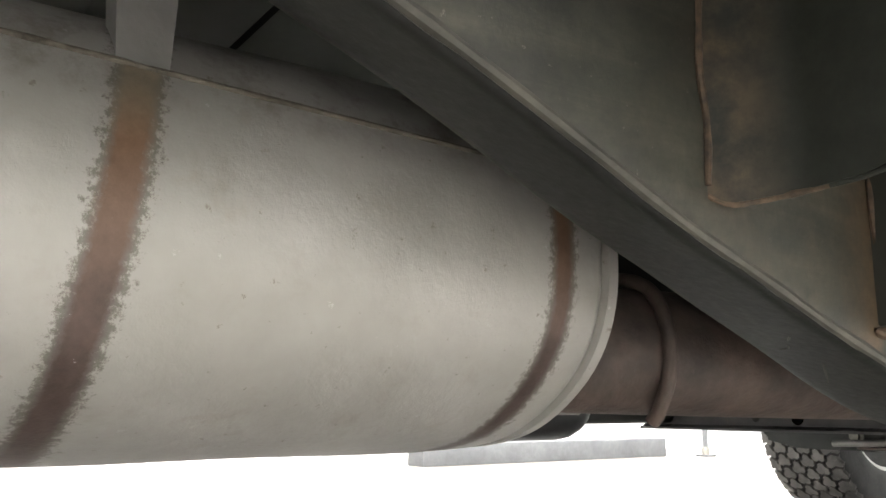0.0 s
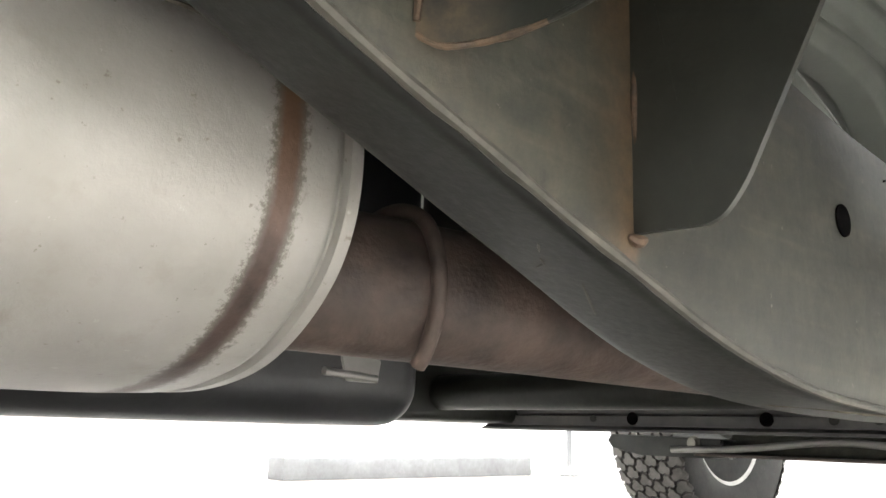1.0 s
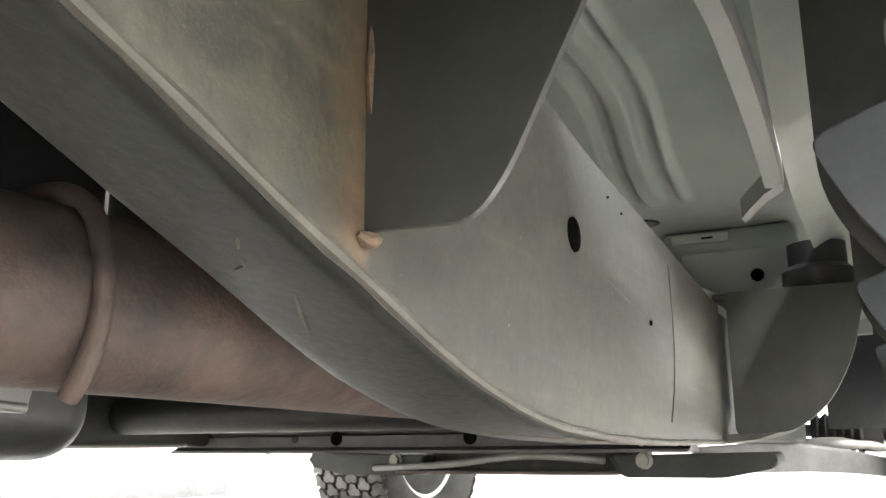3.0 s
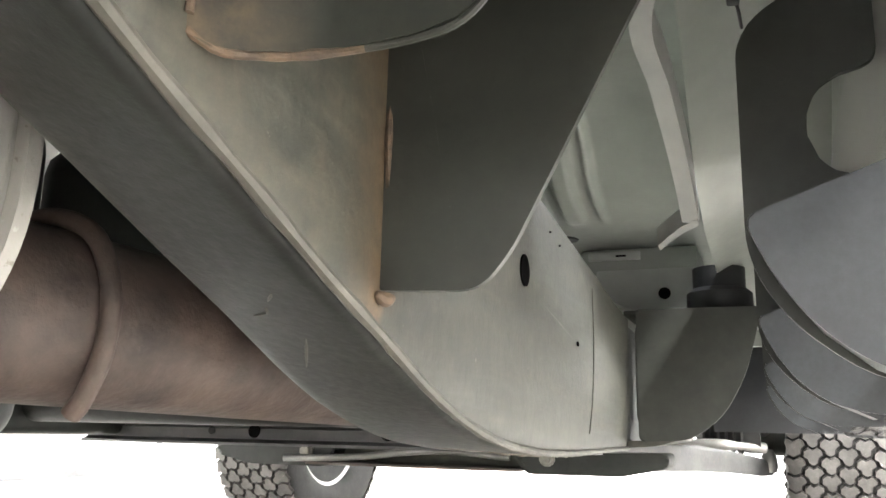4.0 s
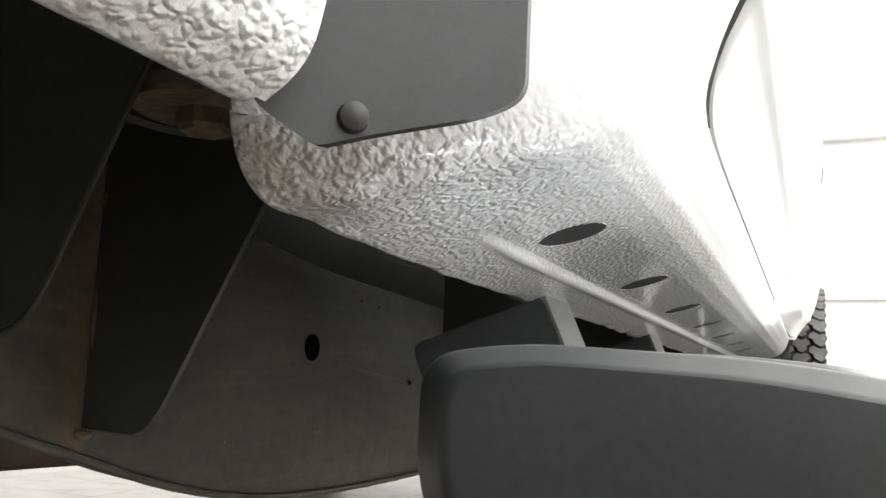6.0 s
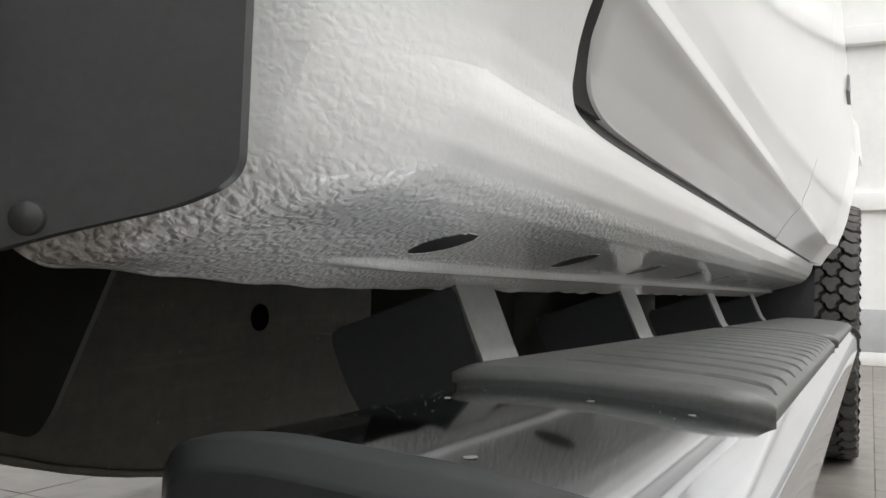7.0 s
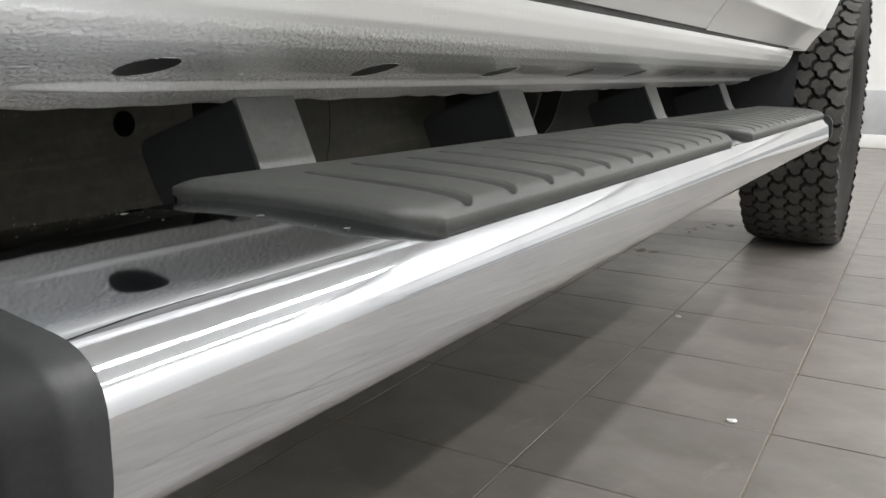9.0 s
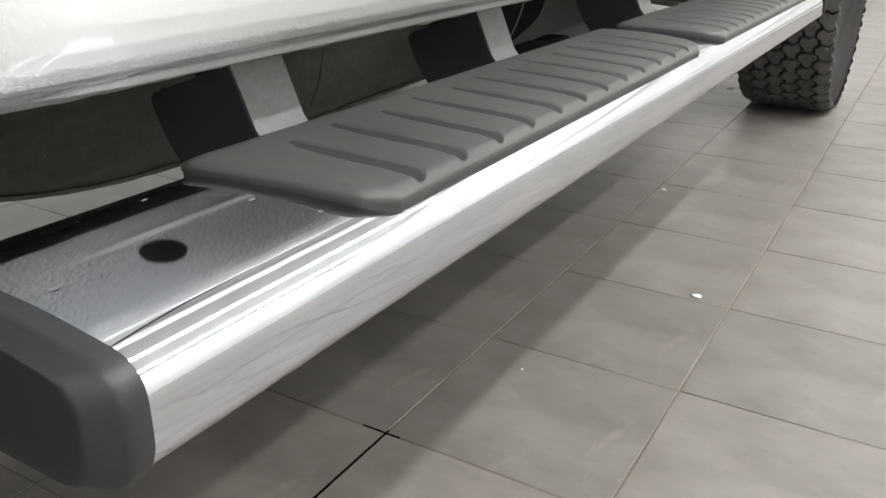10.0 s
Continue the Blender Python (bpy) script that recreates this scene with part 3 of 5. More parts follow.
us = stations(0.606, 0.800, 0.004)
rows = [0.0, 0.004, 0.02, 0.06, 0.15, 0.3, 0.5, 0.75, 1.0]
sheets = [[[(x, plate_y(x) + d, lerp(PLATE_LOW, x) + 0.0012 * (k == 0) + (0.80 - lerp(PLATE_LOW, x)) * w) for k, w in enumerate(rows)] for x in us] for d in (-0.002, 0.002)]
ring = [p + q[::-1] for p, q in zip(*sheets)]
part("rear_plate", sweep(ring), BRACKET, mount, "dark plate with a rusty rolled flange", 50)
rim_path = curve([(x, plate_y(x), lerp(PLATE_LOW, x) + 0.0006) for x in (0.608, 0.616, 0.632, 0.655, 0.674, 0.687, 0.697, 0.707, 0.726, 0.745, 0.768, 0.788)], 4)
corner = [p for p in rim_path if p.x < 0.660]
part("plate_edge", tube([p for p in rim_path if p.x > 0.650], 0.0014, 8), BRACKET, mount)
part("rusty_edge", tube(corner, [0.0014 + 0.0012 * abs(noise.noise((p.x * 90, 3.0, 0))) for p in corner], 8), RUST, mount, "rusty lower edge")
part("top_plate", box(0.60, 0.81, -0.010, 0.107, 0.645, 0.653, 0.002), BRACKET, mount)
for yy in (-0.0145, 0.114):
    lo = 0.508 if yy < 0 else 0.452
    w = curve([(rail_x(yy) + 0.002, yy - 0.030 * (yy < 0) + 0.002 * math.sin(i * 2.1), lo + i * 0.03) for i in range(6)], 5)
    part("weld", tube(w, [0.0020 + 0.0008 * noise.noise((p.z * 60, yy, 1)) for p in w], 8), RUST, mount, "uneven weld")
foot = curve([(rail_x(0.11) + 0.001, 0.106, 0.4465), (rail_x(0.11) + 0.003, 0.111, 0.4445), (rail_x(0.11) + 0.006, 0.115, 0.4455)], 5)
part("weld_foot", tube(foot, [0.0010 + 0.0028 * math.sin(math.pi * (k + 0.5) / len(foot)) * (1 + 0.35 * noise.noise((k * 1.7, 5.0, 0))) for k in range(len(foot))], 8), RUST, mount, "rusty weld foot")
part("mount_cup", lathe([(0.052, 0.030), (0.056, 0.004), (0.050, 0.0), (0.047, 0.003), (0.047, 0.012), (0, 0.012)], (0.742, 0.040, 0.622), (0, 0, 1), 36), RAILDARK, mount)
part("washer", lathe([(0.0, -0.003), (0.038, -0.003), (0.040, 0.0), (0.040, 0.004), (0.0, 0.004)], (0.742, 0.040, 0.6265), (0, 0, 1), 36), RUST, mount, "rusty washer")
part("bolt_head", lathe([(0.0, -0.012), (0.013, -0.012), (0.015, -0.009), (0.015, 0.0)], (0.742, 0.040, 0.6240), (0, 0, 1), 6), RUST, mount, "rusty hexagon bolt head", 20)

# front cab mount bracket
fm = part("body_mount_bracket", plate(fillet([(0.580, 0.576), (0.580, 0.378), (0.655, 0.382), (0.70, 0.415), (0.735, 0.475), (0.762, 0.576)], [0.004, 0.01, 0.02, 0.05, 0.05, 0.01], 6), "y", 1.075, 1.083, 0.002), PLATE, truck, "dark coated front cab mount bracket")
part("web", box(0.56, 0.76, 1.083, 1.20, 0.568, 0.576, 0.002), PLATE, fm)
part("front_plate", plate(fillet([(0.560, 0.576), (0.560, 0.40), (0.64, 0.40), (0.72, 0.47), (0.75, 0.576)], 0.02), "y", 1.20, 1.207, 0.002), PLATE, fm)
part("bushing", lathe([(0.045, 0), (0.05, 0.008), (0.05, 0.03), (0.04, 0.038), (0.04, 0.07), (0, 0.07)], (0.70, 1.15, 0.577), (0, 0, 1), 28), PLASTIC, fm, "black rubber bushing")

part("lower_return", plate(fillet([(0.545, 0.368), (0.605, 0.372), (0.648, 0.386), (0.664, 0.428), (0.655, 0.432), (0.640, 0.394), (0.603, 0.381), (0.545, 0.378)], 0.008), "y", 1.086, 1.198, 0.002), WAX, fm, "pale lower flange of the bracket")

# exhaust: muffler, pipe, hangers
MX, MZ, MA, MB = 0.268, 0.500, 0.212, 0.133


def ell(y, a, b, n=96, wob=0.0):
    out = []
    for k in range(n):
        t = 2 * math.pi * k / n
        e = 0.84
        c, s = math.cos(t), math.sin(t)
        d = wob * noise.noise((2.2 * c, y * 7, 2.2 * s))
        out.append((MX + (a + d) * math.copysign(abs(c) ** e, c), y, MZ + (b + d) * math.copysign(abs(s) ** e, s)))
    return out


rings = [(-0.72, 0.05, 0.05), (-0.72, MA - 0.02, MB - 0.02), (-0.715, MA - 0.006, MB - 0.006), (-0.70, MA, MB)]
FRONT = -0.020
rings += [(y, MA, MB) for y in np.arange(-0.68, 0.0, 0.02)]
rings += [(y + FRONT, a, b) for y, a, b in [(0.030, MA - 0.001, MB - 0.001), (0.036, MA - 0.004, MB - 0.004), (0.037, MA - 0.008, MB - 0.006), (0.040, MA - 0.008, MB - 0.006), (0.042, MA - 0.003, MB - 0.002), (0.050, MA - 0.003, MB - 0.002), (0.053, MA - 0.007, MB - 0.005), (0.054, MA - 0.03, MB - 0.03), (0.050, 0.06, 0.06)]]
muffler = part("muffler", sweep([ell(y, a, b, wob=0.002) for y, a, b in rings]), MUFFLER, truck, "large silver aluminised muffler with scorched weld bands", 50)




def shell_x(z):
    k = ((z - MZ) / MB) ** (1 / 0.84)
    return MX + MA * math.sqrt(1 - k * k) ** 0.84 + 0.0004


lap = curve([(shell_x(0.562 - 0.05 * (y + 0.24)), y, 0.562 - 0.05 * (y + 0.24)) for y in np.arange(-0.7, 0.02, 0.05)], 4)
part("lap_seam", tube(lap, [0.0017 + 0.0008 * noise.noise((p.y * 60, 1, 0)) for p in lap], 8), CRUST, muffler, "lapped lengthwise seam")
part("hanger_strap", plate(fillet([(-0.288, 0.548), (-0.264, 0.548), (-0.252, 0.78), (-0.300, 0.78)], 0.004), "x", 0.440, 0.462, 0.002), BARE, muffler, "upright steel hanger strap")
pp = curve([(0.34, 0.03, 0.452), (0.365, 0.12, 0.449), (0.385, 0.25, 0.446), (0.395, 0.5, 0.442), (0.390, 0.8, 0.440), (0.37, 1.2, 0.445)], 8)
pipe = part("exhaust_pipe", tube(pp, 0.052, 32), PIPE, truck, "thick rusty brown exhaust pipe")
yy = 0.139
part("hanger_rod", tube(curve([(0.33, yy, 0.498), (0.370, yy - 0.001, 0.5062), (0.407, yy - 0.002, 0.494), (0.4240, yy - 0.002, 0.462), (0.422, yy, 0.428), (0.411, yy, 0.401), (0.403, yy, 0.391)], 6), 0.006, 10), PIPE, pipe, "bent rusty hanger rod")
part("hanger_tab", plate(fillet([(0.255, 0.420), (0.305, 0.418), (0.300, 0.394), (0.262, 0.394)], 0.003), "x", 0.148, 0.152, 0.001), BARE, pipe, "bare steel hanger tab")
part("tab_pin", tube([(0.150, 0.235, 0.4025), (0.150, 0.30, 0.398)], 0.0045, 10), BARE, pipe)

# fuel tank
tank = part("fuel_tank", box(-0.46, -0.10, -0.9, 0.60, 0.352, 0.795, 0.060, 6), PLASTIC, truck, "black plastic fuel tank with rounded corners")

# propeller shaft tunnel side and transmission cross member
cross = part("cross_member", plate([(1.165, 0.386), (1.165, 0.366), (1.145, 0.360), (1.145, 0.355), (1.215, 0.355), (1.215, 0.386)], "x", -0.54, 0.50, 0.001), CROSS, truck, "pressed steel cross member with round holes")
part("upper_lip", box(-0.52, 0.48, 1.168, 1.30, 0.386, 0.43, 0.012, 3), CROSS, cross)
for x, r in ((-0.145, 0.0125), (0.130, 0.0125), (-0.24, 0.0075), (0.245, 0.0085), (0.315, 0.0075)):
    part("cross_hole", lathe([(r, -0.0015), (r, 0.002), (0, 0.002), (0, -0.0015)], (x, 1.1645, 0.381), (0, 1, 0), 18), DARK if r > 0.01 else RAILDARK, cross)
part("transmission_beam", tube([(-0.50, 0.95, 0.425), (0.50, 0.95, 0.425)], 0.035, 20), RAILDARK, truck, "dark round cross tube")

# dark box added to hide the bright background above the pipe
part("gap_box", box(-0.20, 0.16, 0.63, 1.14, 0.47, 0.78, 0.05, 3), RAILDARK, truck, "dark box added to close the bright gap above the exhaust pipe")

# front suspension: cross member, lower arms, bolts
susp = part("front_axle_beam", box(-0.24, 0.24, 1.70, 1.95, 0.310, 0.36, 0.01), RAIL, truck, "rust-brown front suspension cross member")
part("skid_plate", plate(fillet([(-0.30, 1.62), (0.10, 1.60), (0.24, 1.62), (0.24, 1.75), (-0.30, 1.75)], 0.02), "z", 0.305, 0.311, 0.001), PIPE, susp, "brown steel skid plate")
part("torsion_bar", tube(curve([(-0.34, 1.60, 0.318), (-0.15, 1.60, 0.326), (0.05, 1.61, 0.345), (0.22, 1.62, 0.335)], 5), 0.008, 10), BARE, susp, "pale bent steel rod")
for sx in (-1, 1):
    arm = part("control_arm", plate(fillet([(sx * 0.22, 0.345), (sx * 0.56, 0.352), (sx * 0.56, 0.322), (sx * 0.46, 0.301), (sx * 0.25, 0.300)], 0.012), "y", 1.64, 1.76, 0.008), RAILDARK, truck, "grey-brown lower control arm")
    part("arm_bolt", lathe([(0, -0.016), (0.012, -0.016), (0.012, -0.006), (0.018, -0.005), (0.018, 0.0)], (sx * 0.30, 1.638, 0.335), (0, 1, 0), 12), BOLT, arm, "zinc-plated arm bolt")
    part("arm_leg", sweep([[(sx * (x + r * 0.5 * math.cos(a)), y + r * 1.6 * math.cos(a), z + r * math.sin(a)) for a in np.linspace(0, 2 * math.pi, 15)[:-1]] for x, y, z, r in ((0.40, 1.72, 0.333, 0.030), (0.48, 1.95, 0.336, 0.034), (0.57, 2.20, 0.332, 0.034), (0.66, 2.42, 0.318, 0.030), (0.73, 2.58, 0.302, 0.026), (0.755, 2.62, 0.298, 0.020))]), CROSS, arm, "grey forged arm leg")
    part("ball_joint", lathe([(0, -0.02), (0.020, -0.018), (0.026, 0.0), (0.022, 0.03), (0.012, 0.05), (0, 0.05)], (sx * 0.75, 2.62, 0.305), (0, 0, 1), 20), BARE, arm, "worn steel ball joint")
    boot = [(0.030, 0.0)]
    for k in range(6):
        boot += [(0.036 + 0.005 * k, 0.010 + 0.022 * k), (0.046 + 0.005 * k, 0.020 + 0.022 * k), (0.034 + 0.005 * k, 0.027 + 0.022 * k)]
    part("axle_boot", lathe(boot + [(0.062, 0.150), (0.062, 0.185), (0.0, 0.185)], (sx * 0.545, 2.56, 0.405), (sx, 0, 0), 28), SEAL, arm, "black ribbed rubber axle boot")
    part("drive_shaft", tube([(sx * 0.30, 2.56, 0.405), (sx * 0.56, 2.56, 0.405)], 0.018, 14), CROSS, arm, "grey drive shaft")
    part("brake_hose", tube(curve([(sx * 0.68, 2.35, 0.60), (sx * 0.715, 2.38, 0.53), (sx * 0.705, 2.46, 0.45), (sx * 0.735, 2.56, 0.40), (sx * 0.76, 2.66, 0.42)], 6), 0.007, 10), SEAL, arm, "black rubber brake hose")
    part("tie_rod", tube(curve([(sx * 0.36, 2.42, 0.372), (sx * 0.60, 2.46, 0.368), (sx * 0.74, 2.54, 0.360)], 5), [0.011, 0.011, 0.011, 0.011, 0.014, 0.017, 0.017, 0.012, 0.012, 0.016, 0.016], 12), BARE, arm, "grey tie rod")
    part("knuckle", lathe([(0.0, -0.05), (0.06, -0.05), (0.085, 0.0), (0.085, 0.06), (0.0, 0.06)], (sx * 0.74, 2.70, 0.42), (1, 0, 0), 20), RAILDARK, arm)

# cab floor: pale primed sheet with lengthwise ribs, stepping down to the front
FLOORZ = smooth_table([(-0.1, 0.83), (0.45, 0.825), (0.80, 0.820), (0.86, 0.806), (0.92, 0.750), (0.97, 0.728), (1.04, 0.714), (1.10, 0.702), (2.0, 0.70)], 0.01, 3)


INNERZ = smooth_table([(-0.1, 0.83), (0.48, 0.83), (0.60, 0.79), (0.72, 0.68), (0.85, 0.64), (2.0, 0.61)], 0.02, 2)


def floor_at(x, y):
    rib = 0.0
    for c, w, h in ((0.360, 0.030, 0.016), (0.434, 0.034, 0.020), (0.500, 0.021, 0.018), (0.5415, 0.0125, 0.013)):
        d = (w - abs(x - c)) / 0.012
        s = max(0.0, min(1.0, d))
        rib -= h * s * s * (3 - 2 * s)
    fade = max(0.0, min(1.0, (1.06 - y) / 0.05))
    return (x, y, lerp(FLOORZ, y) + rib * fade)


v, f = sheet(sorted(set(stations(-0.8, 0.32, 0.02) + stations(0.324, 0.60, 0.003) + stations(0.61, 0.70, 0.015))), stations(-0.055, 1.9, 0.012), floor_at)
cabfloor = raw("cab_floor", v, f, PRIMER, truck, "pale grey-green primed cab floor with pressed ribs", 60)
v, f = sheet(stations(0.70, 0.842, 0.01), stations(-0.06, 2.0, 0.03), lambda x, y: (x, y, lerp(INNERZ, y) + 0.03 * math.sin((x - 0.70) / 0.142 * math.pi)))
raw("inner_sill", v, f, PRIMER, cabfloor, "pale primed inner sill", 60)
fl = curve([(0.728, 0.30, 0.870), (0.712, 0.405, 0.800), (0.6815, 0.440, 0.733), (0.686, 0.53, 0.705), (0.690, 0.63, 0.674), (0.6905, 0.72, 0.650), (0.689, 0.785, 0.637)], 6)
part("seam_flange", sweep([[(p.x - 0.010, p.y, p.z), (p.x + 0.009, p.y, p.z - 0.003), (p.x + 0.010, p.y, p.z + 0.004), (p.x + 0.009, p.y + 0.004, p.z + 0.035), (p.x + 0.005, p.y + 0.004, p.z + 0.035), (p.x - 0.009, p.y, p.z + 0.005)] for p in fl]), FLANGE, cabfloor, "pale welded flange")
part("flange_foot", sweep([[(x, y - 0.012, z), (x, y + 0.012, z - 0.002), (x, y + 0.012, z + 0.020), (x, y - 0.012, z + 0.024)] for x, y, z in ((0.697, 0.782, 0.636), (0.676, 0.815, 0.636), (0.655, 0.862, 0.635), (0.638, 0.900, 0.633))]), FLANGE, cabfloor)
part("wire", tube(curve([(0.700, 0.495, 0.795), (0.722, 0.505, 0.796), (0.745, 0.520, 0.794), (0.756, 0.545, 0.790), (0.760, 0.60, 0.788)], 6), 0.0018, 8), PLASTIC, cabfloor, "thin black wire")
part("wire_clip", box(0.748, 0.760, 0.533, 0.549, 0.786, 0.797, 0.002), PLASTIC, cabfloor)
part("pad_lip", box(0.488, 0.575, 1.178, 1.184, 0.676, 0.690, 0.001), FLANGE, cabfloor)
part("pad_slot", box(0.535, 0.552, 1.1755, 1.1775, 0.681, 0.684), DARK, cabfloor)
part("leg_lip", box(0.545, 0.652, 1.170, 1.187, 0.584, 0.590, 0.001), FLANGE, cabfloor)
SHIELD = smooth_table([(0.30, 0.800), (0.45, 0.788), (0.534, 0.772), (0.577, 0.764), (0.64, 0.745), (0.713, 0.721), (0.747, 0.706), (0.768, 0.684), (0.782, 0.663), (0.80, 0.655), (0.96, 0.656), (1.15, 0.661)], 0.008, 2)
shield_y = stations(0.30, 1.15, 0.012)
shield = raw("heat_shield", *sheet(shield_y, [0, 0.25, 0.5, 0.75, 1.0], lambda y, w: (0.46 - 0.012 * (1 - w) ** 2 + 0.002 * noise.noise((y * 9, w * 3, 2)), y, 0.545 + (lerp(SHIELD, y) - 0.545) * w)), PRIMER, cabfloor, "thin pressed heat shield above the exhaust pipe")
part("shield_edge", tube([(0.460, y, lerp(SHIELD, y)) for y in shield_y], 0.0014, 8), FLANGE, cabfloor, "pale rolled sheet edge")
part("floor_plug", lathe([(0.0, -0.004), (0.018, -0.004), (0.022, 0.0), (0.022, 0.004)], (0.465, 1.118, 0.704), (0, 0, 1), 24), PLASTIC, cabfloor, "dark rubber floor plug")
part("mount_pad", box(0.47, 0.665, 1.20, 1.45, 0.655, 0.70, 0.006), PRIMER, cabfloor)
part("mount_leg", plate(fillet([(0.50, 0.66), (0.665, 0.66), (0.655, 0.587), (0.555, 0.592), (0.50, 0.62)], 0.004), "y", 1.188, 1.192), FLANGE, cabfloor, "pale mounting leg with a round hole")
part("leg_hole", lathe([(0.010, 0), (0.010, -0.002), (0, -0.002)], (0.612, 1.1885, 0.618), (0, 1, 0), 18), DARK, cabfloor)

# rocker panel with stone guard coating and drain holes
OVALS = [(0.9117, 0.149 + 0.2235 * i) for i in range(9)]
SEC = [(0.8425, 0.700), (0.8425, 0.640), (0.8420, 0.57), (0.8430, 0.551), (0.8445, 0.5478), (0.8480, 0.5474), (0.8540, 0.5495), (0.8650, 0.5538), (0.8745, 0.5582), (0.8775, 0.5582), (0.8800, 0.5572), (0.8830, 0.5578), (0.8865, 0.5640), (0.890, 0.5663), (0.9117, 0.5723), (0.938, 0.5796), (0.953, 0.5852), (0.964, 0.5935), (0.972, 0.604), (0.978, 0.617), (0.9803, 0.6255), (0.9812, 0.6325)]


def sec_dense(n=165):
    p = [Vector(q) for q in SEC]
    d = [0.0]
    for a, b in zip(p, p[1:]):
        d.append(d[-1] + (b - a).length)
    ts = np.linspace(0, d[-1], n)
    return list(zip(np.interp(ts, d, [q[0] for q in p]).tolist(), np.interp(ts, d, [q[1] for q in p]).tolist()))


SECD = sec_dense()


SILL_END = -0.061


def corner_x(s, y):
    """How far out the cab's rear corner reaches at y, where its side lies at s."""
    q = max(0.0, min(1.0, (-0.012 - y) / (-0.012 - SILL_END)))
    return 0.940 + (s - 0.940) * math.sqrt(1 - q * q)


def slant(x, y):
    """The cab's rear face slants forwards towards its outer side."""
    t = max(0.0, min(1.0, (0.12 - y) / (0.12 - SILL_END)))
    return y + max(0.0, x - 0.8425) * 0.5 * t * t * (3 - 2 * t)


def sill_point(x, z, y):
    """The sill's section at y: it rounds up and inwards at its rear end and its inner lip draws in there."""
    end = max(0.0, min(1.0, (0.11 - y) / 0.13))
    end = end * end * (3 - 2 * end)
    inner = max(0.0, min(1.0, (0.885 - x) / 0.04))
    if 0.865 < x < 0.9117 and z < 0.6:
        flat = 0.5538 + (x - 0.865) * (0.5723 - 0.5538) / (0.9117 - 0.865)
        rear = max(0.0, min(1.0, (0.165 - y) / 0.11))
        z += (flat - z) * rear * rear * (3 - 2 * rear)
    x2 = x - 0.006 * end * inner
    z2 = z + (0.006 * end * inner * inner if z < 0.6 else 0)
    if y < SILL_END + 0.03:
        q = min(0.03, SILL_END + 0.03 - y)
        z2 += (0.03 - math.sqrt(max(0.0, 0.03 ** 2 - q * q))) * max(0.0, min(1.0, (0.632 - z) / 0.04))
    if x > 0.93:
        x2 = 0.93 + (x2 - 0.93) * (corner_x(0.9812, y) - 0.93) / 0.0512
    wav = 0.0022 * noise.noise((y * 26, 0, 7)) if z < 0.56 and x < 0.853 else 0.0
    return x2, z2 - 0.008 * y + wav


def sill_mesh():
    ys = sorted(set([SILL_END + d for d in (0, 0.0001, 0.0004, 0.0009)] + [round(v, 4) for v in np.arange(SILL_END + 0.0016, 0.42, 0.0016)] + [round(v, 4) for v in np.arange(0.42, 2.09, 0.005)]))
    n = len(SECD)
    pos = []
    for y in ys:
        row = [Vector((*sill_point(x, z, y), y)) for x, z in SECD]
        for k, p in enumerate(row):
            a, b = row[max(k - 1, 0)], row[min(k + 1, n - 1)]
            t = Vector((b.x - a.x, b.y - a.y))
            nrm = Vector((t.y, -t.x)).normalized() if t.length > 1e-6 else Vector((0, -1))
            amp = 0.00008 * max(0.12, min(1.0, (0.42 - y) / 0.35)) * max(0.0, min(1.0, 0.12 + (0.598 - p.y) / 0.02))
            if k < 10:
                amp *= 0.4
            s = noise.noise((p.x * 230, y * 150, p.y * 230)) + 0.6 * noise.noise((p.x * 120, y * 80, p.y * 120))
            d = amp * s
            pos.append([p.x + nrm.x * d, slant(p.x, y), p.y + nrm.y * d])
    faces = []
    hr = 0.0185
    for i in range(len(ys) - 1):
        for j in range(n - 1):
            c = pos[i * n + j]
            c2 = pos[(i + 1) * n + j + 1]
            cx, cy = (c[0] + c2[0]) / 2, (c[1] + c2[1]) / 2
            if c[2] < 0.6 and any((cx - hx) ** 2 + (cy - hy) ** 2 < hr * hr for hx, hy in OVALS):
                continue
            faces.append((i * n + j, i * n + j + 1, (i + 1) * n + j + 1, (i + 1) * n + j))
    for p in pos:
        if p[2] < 0.6:
            for hx, hy in OVALS:
                dx, dy = p[0] - hx, p[1] - hy
                d = math.hypot(dx, dy)
                if 0.0001 < d < hr + 0.0024:
                    p[0], p[1] = hx + dx * hr / d, hy + dy * hr / d
    return [tuple(p) for p in pos], faces


v, f = sill_mesh()
sill = raw("rocker_panel", v, f, GUARD, truck, "white rocker panel with rough stone guard coating underneath", 60)
closing = bmesh.new()
closing.faces.new([closing.verts.new((q[0], slant(q[0], SILL_END) + 0.0004, q[1])) for q in [sill_point(x, z, SILL_END) for x, z in SECD[::4] + SECD[-1:]] + [(0.9385, 0.70)]])
part("sill_end", closing, GUARD, sill, "white closed end of the sill")
for hx, hy in OVALS:
    bm = lathe([(0.0192, 0.0002), (0.0190, 0.012), (0.0, 0.012)], (hx, hy, 0.5723 - 0.008 * hy), (-0.269, 0, 0.963), 28)
    part("drain_plug", bm, PLASTIC, sill, "black recessed drain plug")

